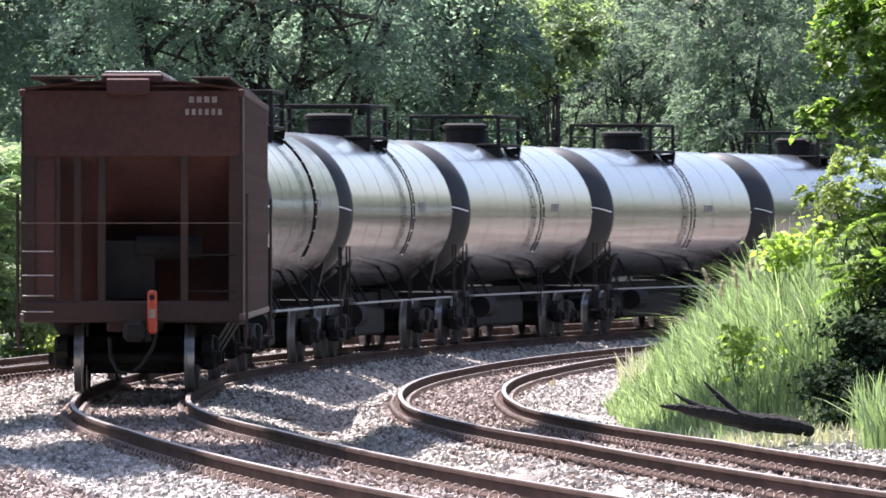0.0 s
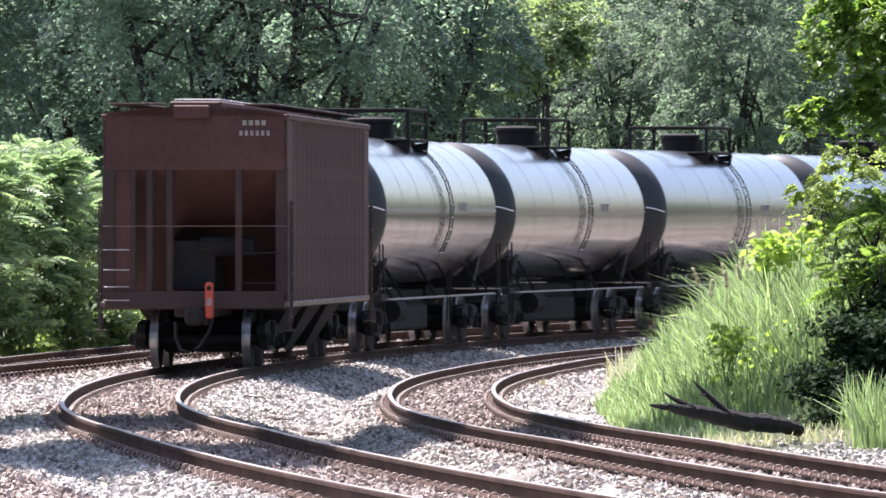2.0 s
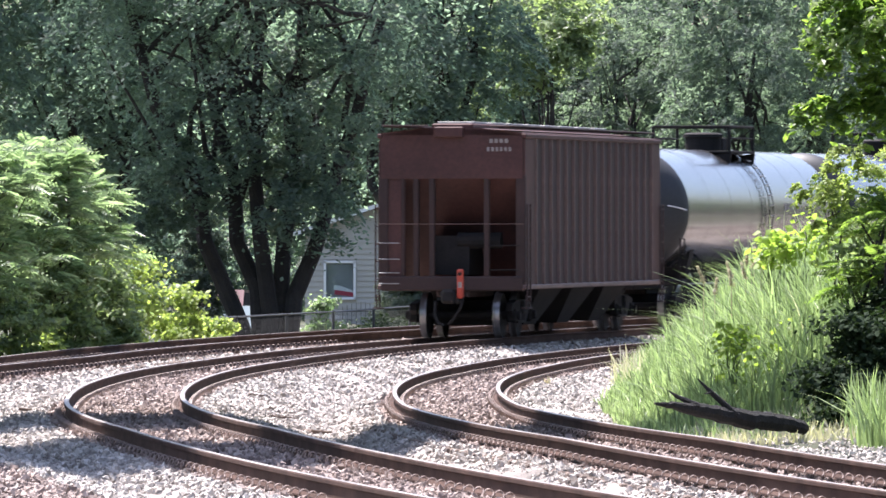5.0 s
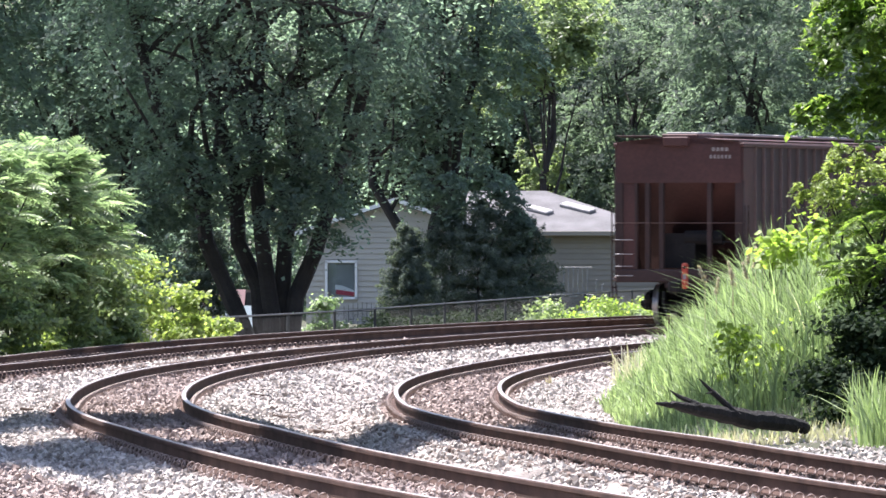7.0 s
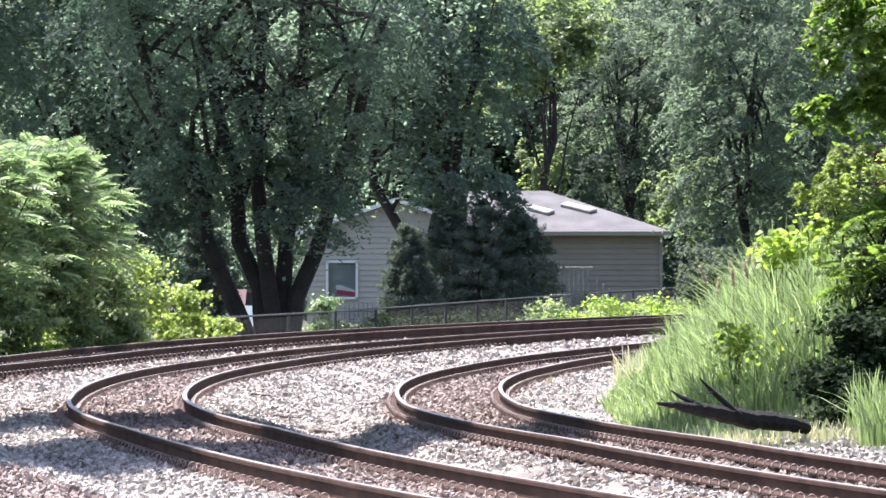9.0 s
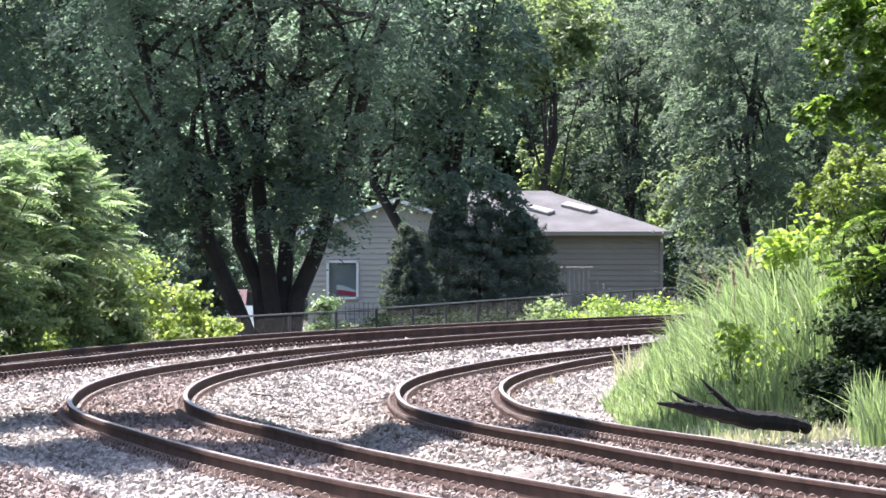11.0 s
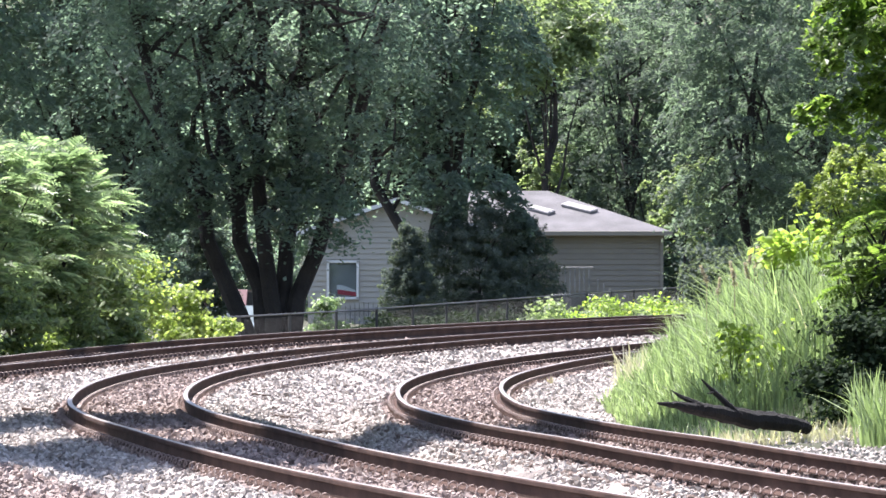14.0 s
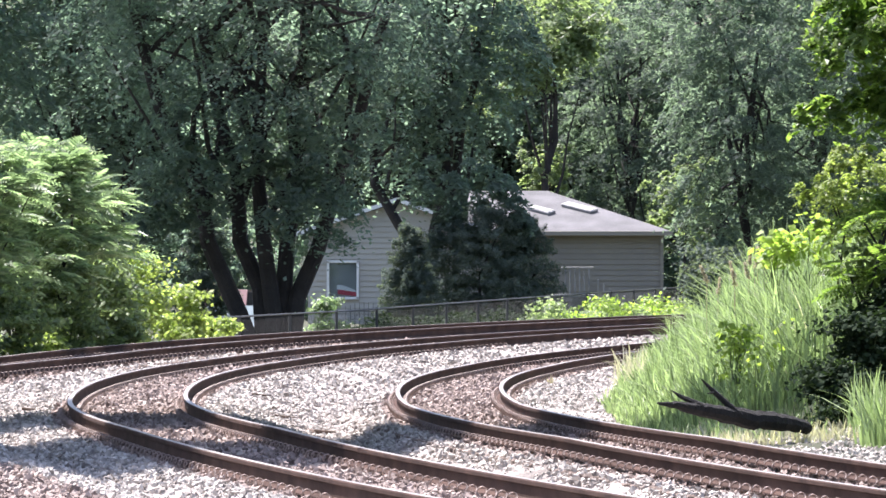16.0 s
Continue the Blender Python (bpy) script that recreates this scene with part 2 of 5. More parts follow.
# ------------------------------------------------------------------ the curve of the line
KU, KC = (-60, -15, 30, 90), (0.002037, 0.001904, 0.003011, 0.002634)
UU = np.arange(-240.0, 520.0, 0.5)
TURN = np.zeros_like(UU)
mid = np.interp((UU[1:] + UU[:-1]) / 2, KU, KC)
TURN[1:] = np.cumsum(mid) * 0.5
TURN += -0.006409 - np.interp(0.0, UU, TURN)
PX, PY = np.zeros_like(UU), np.zeros_like(UU)
tm = (TURN[1:] + TURN[:-1]) / 2
PX[1:], PY[1:] = np.cumsum(np.sin(tm)) * 0.5, np.cumsum(np.cos(tm)) * 0.5
PX += -4.3493 - np.interp(0.0, UU, PX)
PY += 140.0 - np.interp(0.0, UU, PY)
LIFT = {"A": -0.0626, "B": -0.1655, "C": 0.0}
SIDE = {"A": 0.0, "B": 4.444, "C": -3.481}
GAUGE = 1.507


def level(y):
    return np.interp(y, (100, 130, 170, 240, 330), (0.066, -0.087, -0.082, 0.102, 0.12))


def on_track(u, off=0.0, track="A"):
    """World place (rail-top height) and heading at u metres along the line."""
    h = np.interp(u, UU, TURN)
    o = off + SIDE[track] - (np.interp(u, (-60, -10, 30), (3.0, 1.2, 0.0)) if track == "C" else 0.0)
    x, y = np.interp(u, UU, PX) + o * np.cos(h), np.interp(u, UU, PY) - o * np.sin(h)
    return x, y, level(y) + LIFT[track], h


def track_coords(x, y):
    """Distance along the line and offset from the middle track, for arrays of places."""
    x, y = np.asarray(x, float), np.asarray(y, float)
    u = y - 140.0
    for _ in range(8):
        h = np.interp(u, UU, TURN)
        dx, dy = x - np.interp(u, UU, PX), y - np.interp(u, UU, PY)
        u = np.clip(u + dx * np.sin(h) + dy * np.cos(h), -239, 518)
    h = np.interp(u, UU, TURN)
    dx, dy = x - np.interp(u, UU, PX), y - np.interp(u, UU, PY)
    return u, dx * np.cos(h) - dy * np.sin(h)


PROF_O = (-60, -14, -7.2, -5.6, -4.9, -2.3, -1.75, -1.2, 1.25, 1.8, 2.45, 2.85, 3.2, 5.7, 6.3, 7.2, 9.0, 60)
PROF_Z = (-1.1, -0.95, -0.75, -0.42, -0.2, -0.25, -0.36, -0.27, -0.27, -0.38, -0.6, -0.6, -0.4, -0.4, -0.5, -0.5, -0.46, -0.3)


def ground_z(x, y):
    x, y = np.asarray(x, float), np.asarray(y, float)
    u, o = track_coords(x, y)
    z = np.interp(o, PROF_O, PROF_Z) + level(y)
    # bank beside the nearest line
    near = np.clip((y - 111.5) / 12, 0, 1) * np.clip((190 - y) / 25, 0, 1)
    z = z + near * 0.3 * np.clip(x - 2.5, 0, 9) * (o > 6.4)
    far = np.clip((np.hypot(x, y) - 420) / 600, 0, 1)
    return z + 8 * far

# ------------------------------------------------------------------ ground
def coords(fine_lo, fine_hi, step, lo, hi):
    mids = list(np.arange(fine_lo, fine_hi + 1e-6, step))
    a, b, g = fine_lo, fine_hi, step
    left, right = [], []
    while a > lo:
        g *= 1.35
        a -= g
        left.append(max(a, lo))
    g = step
    while b < hi:
        g *= 1.35
        b += g
        right.append(min(b, hi))
    return np.array(left[::-1] + mids + right)


def build_ground():
    xs, ys = coords(-12, 12, 0.2, -2500, 2500), coords(78, 260, 0.9, -900, 4000)
    X, Y = np.meshgrid(xs, ys)
    Z = ground_z(X, Y)
    u, o = track_coords(X, Y)
    bumps = np.array([noise.noise((x * 0.9, y * 0.5, 0)) for x, y in zip(X.ravel(), Y.ravel())]).reshape(X.shape)
    Z = Z + bumps * np.where((np.abs(o) < 1.3) | (np.abs(o - 4.444) < 1.2) | (np.abs(o + 3.48) < 1.2), 0.012, 0.085)
    nx, ny = len(xs), len(ys)
    i = (np.arange(ny - 1)[:, None] * nx + np.arange(nx - 1)[None]).ravel()
    me = npmesh("ground", np.stack([X, Y, Z], -1).reshape(-1, 3), np.stack([i, i + 1, i + nx + 1, i + nx], 1), M_BALLAST, True)
    me.materials.append(M_SOIL)
    oc = ((o[:-1, :-1] + o[1:, 1:]) / 2).ravel()
    me.polygons.foreach_set("material_index", ((oc < -6.6) | (oc > 7.0)).astype(np.int32))
    tagged(new("ground", me), "pale crushed-stone ballast giving way to weedy soil", "ground", kind="structure")


build_ground()


def scatter_stones(name, label, mat, n, keep, seed):
    r = np.random.default_rng(seed)
    u = -62 + 190 * r.random(n * 3) ** 1.5
    o = r.uniform(-6.4, 8.4, n * 3)
    h = np.interp(u, UU, TURN)
    x, y = np.interp(u, UU, PX) + o * np.cos(h), np.interp(u, UU, PY) - o * np.sin(h)
    ok = keep(o) & (np.abs(x) < 9) & (np.abs(x) < 0.052 * y)
    x, y, u = x[ok][:n], y[ok][:n], u[ok][:n]
    n = len(x)
    z = ground_z(x, y)
    base = np.array([(1, 0, 0), (-1, 0, 0), (0, 1, 0), (0, -1, 0), (0, 0, 1), (0, 0, -1)], float)
    q = r.normal(size=(n, 3, 3))
    q, _ = np.linalg.qr(q)
    size = r.uniform(0.022, 0.05, n) * np.interp(u, (-60, 120), (0.95, 1.7))
    V = base[None] * r.uniform(0.55, 1.25, (n, 6, 1)) * r.uniform(0.7, 1.2, (n, 1, 3))
    V = np.einsum("nij,nkj->nki", q, V) * size[:, None, None]
    V += np.stack([x, y, z + r.uniform(-0.015, 0.03, n)], -1)[:, None]
    F = np.array([(0, 2, 4), (2, 1, 4), (1, 3, 4), (3, 0, 4), (2, 0, 5), (1, 2, 5), (3, 1, 5), (0, 3, 5)])
    F = (F[None] + 6 * np.arange(n)[:, None, None]).reshape(-1, 3)
    tagged(new(name, npmesh(name, V.reshape(-1, 3), F, mat)), label, "ballast", kind="stuff")


def in_track(o):
    return (np.abs(o) < 1.0) | (np.abs(o - 4.444) < 1.0) | (np.abs(o + 3.481) < 1.0)


scatter_stones("ballast_stones", "loose pale crushed stones heaped beside the rails", M_STONE, 70000, lambda o: ~in_track(o), 3)
scatter_stones("rusty_ballast_stones", "rust-stained crushed stones between the rails", M_STONE_RUST, 34000, in_track, 4)

# ------------------------------------------------------------------ track
RAIL_PROFILE = [(-0.075, -0.18), (0.075, -0.18), (0.075, -0.168), (0.012, -0.148), (0.009, -0.05), (0.036, -0.04), (0.037, -0.012),
                (0.03, -0.001), (0.011, 0.0), (-0.011, 0.0), (-0.03, -0.001), (-0.037, -0.012), (-0.036, -0.04), (-0.009, -0.05), (-0.012, -0.148), (-0.075, -0.168)]


def build_rail(track, side, parent):
    us = np.arange(-110, 330, 1.0)
    prof = np.array(RAIL_PROFILE)
    n = len(prof)
    x, y, z, h = on_track(us, side * GAUGE / 2, track)
    V = np.stack([x[:, None] + prof[None, :, 0] * np.cos(h)[:, None], y[:, None] - prof[None, :, 0] * np.sin(h)[:, None], z[:, None] + prof[None, :, 1]], -1)
    j, i = np.meshgrid(np.arange(len(us) - 1), np.arange(n), indexing="ij")
    k = (i + 1) % n
    F = np.stack([j * n + i, j * n + k, (j + 1) * n + k, (j + 1) * n + i], -1).reshape(-1, 4)
    me = npmesh("rail", V.reshape(-1, 3), F, M_RAIL)
    me.materials.append(M_RAILTOP)
    me.polygons.foreach_set("material_index", np.tile(np.isin(np.arange(n), (7, 8, 9)), len(us) - 1).astype(np.int32))
    part("rail", me, None, parent, "rusty steel rail with a worn head")


def tie_mesh(name):
    return Geo().box((0, 0, -0.085), (2.6, 0.23, 0.17), 0.015).mesh(name, M_TIE)


def clip_template():
    """A looped spring clip on its rusty tie plate, seen beside the rail foot."""
    g = Geo()
    pts = [(-0.005 + 0.04 * math.cos(a), 0.02 * math.sin(a * 2), 0.022 + 0.038 * math.sin(a)) for a in np.linspace(-0.9, math.pi + 0.9, 11)]
    g.pipe(pts, 0.0075, 5)
    return g


def build_track(track, label):
    tr = thing("railway_track", label, "railway track", group="parallel railway tracks", kind="structure")
    for side in (-1, 1):
        build_rail(track, side, tr)
    g = clip_template()
    tri = []
    for f in g.f:
        tri += [(f[0], f[i], f[i + 1]) for i in range(1, len(f) - 1)]
    cv, cf = np.array(g.v), np.array(tri)
    me = tie_mesh("tie")
    V, F, restV, restF, count, nb = [], [], [], [], 0, 0
    box = np.array([tuple(v.co) for v in me.vertices])
    bf = [(p.vertices[0], p.vertices[i], p.vertices[i + 1]) for p in me.polygons for i in range(1, len(p.vertices) - 1)]
    for u in np.arange(-62, 130, 0.62):
        x, y, z, h = on_track(u, 0.0, track)
        m = Matrix.Translation((x, y, z - 0.225)) @ Matrix.Rotation(-h, 4, "Z")
        if count < 160:
            t = part("tie", me, None, tr)
            t.matrix_world = m
        else:
            w = box @ np.array(m.to_3x3()).T + np.array(m.translation)
            restF.append(np.array(bf) + len(box) * nb)
            restV.append(w)
            nb += 1
        count += 1
        for side in (-1, 1) if u < 62 else ():
            for face in (-1, 1):
                x, y, z, h = on_track(u, side * GAUGE / 2 + face * 0.105, track)
                mm = np.array((Matrix.Rotation(-h, 3, "Z") @ Matrix.Diagonal((-face, 1, 1))))
                F.append(cf + len(cv) * len(V))
                V.append(cv @ mm.T + np.array((x, y, z - 0.172)))
    if restV:
        tagged(part("ties_beyond", npmesh("ties_beyond", np.concatenate(restV), np.concatenate(restF), M_TIE), None, tr), kind="stuff")
    tagged(part("rail_clips", npmesh("rail_clips", np.concatenate(V), np.concatenate(F), M_CLIP), None, tr, "looped rusty spring clips along the rail feet"), kind="stuff")


build_track("A", "curving main track with rusty rails on stone ballast")
build_track("B", "curving track with rusty rails beside the grassy bank")
build_track("C", "outer curving track with rusty rails by the fence")


# ------------------------------------------------------------------ train
WHEEL_R = 0.457
SPEED, START = 13.197, -4.92
HOPPER_L, TANK_L, TANK_PITCH, TANK_START = 16.9, 16.03, 18.78, 20.75


def wheelset(parent, y):
    g = Geo()
    g.tube((-0.95, 0, 0), (0.95, 0, 0), 0.085, 0.085, 12)
    ws = part("wheelset", g, M_UNDER, parent)
    ws.location = (0, y, WHEEL_R)
    for s in (-1, 1):
        prof = [(0.05, 0.08), (0.055, 0.3), (0.07, 0.39), (0.07, WHEEL_R), (-0.03, WHEEL_R + 0.004), (-0.045, WHEEL_R + 0.03), (-0.07, WHEEL_R + 0.028), (-0.072, 0.39), (-0.03, 0.3), (-0.06, 0.08)]
        me = Geo().revolve([(s * (0.765 + a), r) for a, r in prof] + [(s * (0.765 + prof[0][0]), prof[0][1])], axis="X", n=36).mesh("wheel", M_UNDER, False)
        me.materials.append(M_WHEEL)
        me.polygons.foreach_set("material_index", [1 if min(math.hypot(me.vertices[v].co.y, me.vertices[v].co.z) for v in p.vertices) > 0.45 else 0 for p in me.polygons])
        part("wheel", me, None, ws, "steel wheel with a bright worn tread")
    return ws


def truck(parent, y):
    """A two-axle truck with cast side frames."""
    g = Geo()
    g.box((0, 0, 0.62), (2.3, 0.42, 0.28), 0.04)
    tk = part("truck", g, M_UNDER, parent, "grimy cast-steel freight truck")
    tk.location = (0, y, 0)
    # brake beam, and a block added for the darkness between the wheels
    part("brake_rigging", Geo().box((0, 0, 0.4), (1.34, 1.5, 0.3), 0.05).tube((-0.6, -0.62, 0.36), (0.6, -0.62, 0.36), 0.06, 0.06, 8), M_UNDER, tk)
    for s in (-1, 1):
        f = Geo()
        f.prism([(-1.2, 0.56), (-1.12, 0.7), (-0.5, 0.78), (0.5, 0.78), (1.12, 0.7), (1.2, 0.56), (1.0, 0.46), (0.72, 0.5), (0.42, 0.3), (-0.42, 0.3), (-0.72, 0.5), (-1.0, 0.46)], s * 1.0 - 0.07, s * 1.0 + 0.07, "X")
        for a in (-0.89, 0.89):
            f.box((s * 1.02, a, WHEEL_R), (0.24, 0.26, 0.28), 0.05)
            f.tube((s * 1.0, a, WHEEL_R), (s * 1.2, a, WHEEL_R), 0.1, 0.09, 14)
        for a in (-0.17, 0, 0.17):
            f.tube((s * 1.03, a, 0.36), (s * 1.03, a, 0.66), 0.075, 0.075, 10)
        part("side_frame", f, M_UNDER, tk)
    return tk, [wheelset(tk, -0.89), wheelset(tk, 0.89)]


def coupler(parent, y, s):
    g = Geo()
    g.box((0, y + s * 0.2, 0.86), (0.2, 0.7, 0.2), 0.03)
    g.box((0.05, y + s * 0.62, 0.86), (0.3, 0.28, 0.3), 0.07)
    part("coupler", g, M_UNDER, parent, "rusty knuckle coupler")
    h = Geo()
    h.pipe([(-0.3, y + s * 0.2, 0.75), (-0.28, y + s * 0.35, 0.5), (-0.18, y + s * 0.5, 0.3), (-0.05, y + s * 0.55, 0.27)], 0.028, 8)
    part("air_hose", h, M_UNDER, parent)


def hopper():
    car = thing("covered_hopper_wagon", "rust-brown ribbed covered hopper wagon at the train's tail", "freight wagon")
    L, W, ZB, ZT = HOPPER_L, 3.06, 1.0, 4.18
    hw = W / 2
    # side sheets, top chords and ribs
    for s in (-1, 1):
        g = Geo()
        g.box((s * (hw - 0.05), L / 2, (ZB + ZT) / 2), (0.03, L - 0.1, ZT - ZB), 0.004)
        # shade of the wagon's side is put into the sheet colour
        part("side_sheet", g, M_HOPPER_DARK, car)
        part("side_sill", Geo().box((s * (hw - 0.02), L / 2, ZB + 0.05), (0.09, L, 0.1), 0.02), M_HOPPER_RIB, car)
        part("top_chord", Geo().box((s * (hw - 0.03), L / 2, ZT - 0.04), (0.1, L, 0.1), 0.02), M_HOPPER, car)
        for y in (0.6, L - 0.6):
            part("corner_panel", Geo().box((s * (hw - 0.02), y, (ZB + ZT) / 2), (0.03, 1.1, ZT - ZB - 0.2), 0.006), M_HOPPER, car)
        # ribs paler than the sheet, with the light they catch painted in
        rib = Geo().prism([(-0.0, -0.034), (0.07, -0.02), (0.07, 0.02), (0.0, 0.034)], ZB + 0.05, ZT - 0.08, "Z")
        rm = rib.mesh("rib", M_HOPPER_RIB)
        for i in range(17):
            r = part("rib", rm, None, car)
            r.location = (s * (hw - 0.045), 1.25 + i * (L - 2.5) / 16, 0)
            if s < 0:
                r.rotation_euler = (0, 0, math.pi)
    # ends: upper sheet, sloping floor sheet, posts, sill
    for y, d in ((0, 1), (L, -1)):
        g = Geo()
        g.box((0, y + d * 0.05, ZT - 0.46), (W - 0.1, 0.05, 0.92), 0.01)
        g.prism([(-hw + 0.06, ZT - 0.02), (hw - 0.06, ZT - 0.02), (0.62, ZT + 0.1), (-0.62, ZT + 0.1)], y + d * 0.02, y + d * 0.08, "Y")
        part("end_sheet", g, M_HOPPER, car)
        part("end_box", Geo().box((-0.05, y - d * 0.03, ZT + 0.04), (0.6, 0.12, 0.22), 0.02), M_HOPPER, car)
        part("end_panel", Geo().box((-1.24, y + d * 0.085, (ZB + ZT) / 2 - 0.3), (0.52, 0.03, ZT - ZB - 0.9), 0.008), M_HOPPER, car)
        g = Geo()
        g.prism([(y + d * 0.08, ZT - 0.9), (y + d * 0.12, ZT - 0.93), (y + d * 2.5, 1.25), (y + d * 2.44, 1.25)], -hw + 0.08, hw - 0.08, "X")
        part("slope_sheet", g, M_HOPPER, car)
        g = Geo()
        g.box((0, y + d * 0.14, ZB + 0.12), (W - 0.06, 0.28, 0.3), 0.03)
        g.box((0, y + d * 1.5, ZB + 0.02), (0.7, 2.8, 0.36), 0.03)
        part("end_sill", g, M_HOPPER_DARK, car)
        # posts in the darker oxide tone
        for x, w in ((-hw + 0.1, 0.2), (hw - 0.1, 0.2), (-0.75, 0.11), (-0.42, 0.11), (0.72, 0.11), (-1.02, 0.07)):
            part("end_post", Geo().box((x, y + d * 0.1, (ZB + 0.2 + ZT - 0.9) / 2), (w, 0.14, ZT - 0.9 - ZB - 0.1), 0.015), M_HOPPER_DARK, car)
        g = Geo()
        g.prism([(y + d * 0.35, 1.3), (y + d * 0.4, 2.1), (y + d * 1.6, 2.1), (y + d * 2.3, 1.3)], -0.5, 0.3, "X")
        part("bolster_web", g, M_UNDER, car)
        g = Geo()
        g.tube((0.05, y + d * 0.5, 2.0), (0.95, y + d * 0.5, 2.0), 0.17, 0.17, 14)
        part("brake_cylinder", g, M_UNDER, car)
        g = Geo()
        g.pipe([(-hw + 0.02, y - d * 0.03, 2.34), (hw - 0.02, y - d * 0.03, 2.34)], 0.007)
        part("handrail", g, M_HOPPER_RIB, car, "light brown iron handrail")
        for z in (1.12, 1.34, 1.62, 1.95):
            part("ladder_rung", Geo().pipe([(-hw + 0.02, y - d * 0.04, z), (-hw + 0.45, y - d * 0.04, z)], 0.01), M_GRIP, car)
        for z in (1.4, 1.9):
            part("grab_iron", Geo().pipe([(0.78, y - d * 0.03, z), (hw - 0.1, y - d * 0.03, z)], 0.012), M_UNDER, car)
        coupler(car, y, -d)
    for s, y in ((-1, 0.14), (1, L - 0.14), (1, 0.14), (-1, L - 0.14)):
        g = Geo()
        for dy in (-0.16, 0.2):
            g.box((s * (hw + 0.05), y + dy, 1.75), (0.03, 0.04, 2.0), 0.006)
        for k in range(6):
            g.pipe([(s * (hw + 0.055), y - 0.16, 0.85 + k * 0.36), (s * (hw + 0.055), y + 0.2, 0.85 + k * 0.36)], 0.013)
        g.box((s * (hw + 0.02), y, 0.62), (0.16, 0.36, 0.03), 0.006)
        for dy in (-0.16, 0.2):
            g.box((s * (hw + 0.03), y + dy, 0.75), (0.03, 0.04, 0.3), 0.006)
        part("side_ladder", g, M_HOPPER_DARK, car)
    # roof, hatches, running boards
    g = Geo()
    g.prism([(-hw, ZT - 0.02), (-hw, ZT + 0.02), (-0.62, ZT + 0.12), (0.62, ZT + 0.12), (hw, ZT + 0.02), (hw, ZT - 0.02)], 0.02, L - 0.02, "Y")
    part("roof", g, M_HOPPER, car)
    part("hatch_trough", Geo().box((0, L / 2, ZT + 0.16), (0.86, L - 0.2, 0.12), 0.03), M_HOPPER, car)
    for i in range(8):
        part("hatch_cover", Geo().box((0, 1.2 + i * (L - 2.4) / 7, ZT + 0.235), (0.78, 1.5, 0.05), 0.02), M_GRATE, car)
    for s in (-1, 1):
        part("running_board", Geo().box((s * 1.1, L / 2, ZT + 0.155), (0.52, L + 0.5, 0.035), 0.008), M_HOPPER_DARK, car)
    for y in (-0.1, L + 0.1):
        part("end_platform", Geo().box((-0.95, y, ZT + 0.17), (0.9, 0.4, 0.03), 0.008), M_HOPPER_DARK, car)
    # discharge hoppers
    for y in (4.5, 8.45, 12.4):
        part("discharge_hopper", Geo().put([(-1.4, y - 1.6, 1.2), (1.4, y - 1.6, 1.2), (1.4, y + 1.6, 1.2), (-1.4, y + 1.6, 1.2), (-0.8, y - 0.7, 0.24), (0.8, y - 0.7, 0.24), (0.8, y + 0.7, 0.24), (-0.8, y + 0.7, 0.24)],
             [(0, 1, 2, 3), (4, 7, 6, 5), (0, 4, 5, 1), (1, 5, 6, 2), (2, 6, 7, 3), (3, 7, 4, 0)]), M_UNDER, car)
    # marks: worn white bars in place of letters and figures
    for i in range(4):
        part("mark_bar", Geo().box((0.82 + i * 0.105, 0.018, ZT - 0.14), (0.07, 0.006, 0.085), 0.002), M_WHITE, car)
    for i in range(6):
        part("number_bar", Geo().box((0.76 + i * 0.09, 0.018, ZT - 0.31), (0.05, 0.006, 0.085), 0.002), M_WHITE, car)
    # end-of-train device on the coupler
    d = part("end_of_train_device", Geo().box((0.3, -0.62, 1.12), (0.13, 0.14, 0.6), 0.03), M_ORANGE, car, "orange end-of-train warning device")
    part("lens", Geo().tube((0.3, -0.7, 1.32), (0.3, -0.685, 1.32), 0.04, 0.04, 14), M_UNDER, d)
    part("label_plate", Geo().box((0.3, -0.693, 1.1), (0.08, 0.006, 0.12), 0.002), M_WHITE, d)
    part("bracket", Geo().box((0.24, -0.6, 0.8), (0.1, 0.14, 0.18), 0.02), M_UNDER, d)
    part("hose", Geo().pipe([(0.36, -0.62, 0.84), (0.3, -0.66, 0.62), (0.16, -0.62, 0.4), (0.05, -0.55, 0.3)], 0.026, 8), M_UNDER, d, "black rubber air hose")
    wheels = []
    for y in (2.2, L - 2.2):
        wheels += truck(car, y)[1]
    return car, wheels


def shell_sharp(me):
    """Keep the weld bands crisp while the barrel stays smooth."""
    for e in me.edges:
        a, b = me.vertices[e.vertices[0]].co, me.vertices[e.vertices[1]].co
        e.use_edge_sharp = abs(a.y - b.y) < 1e-4


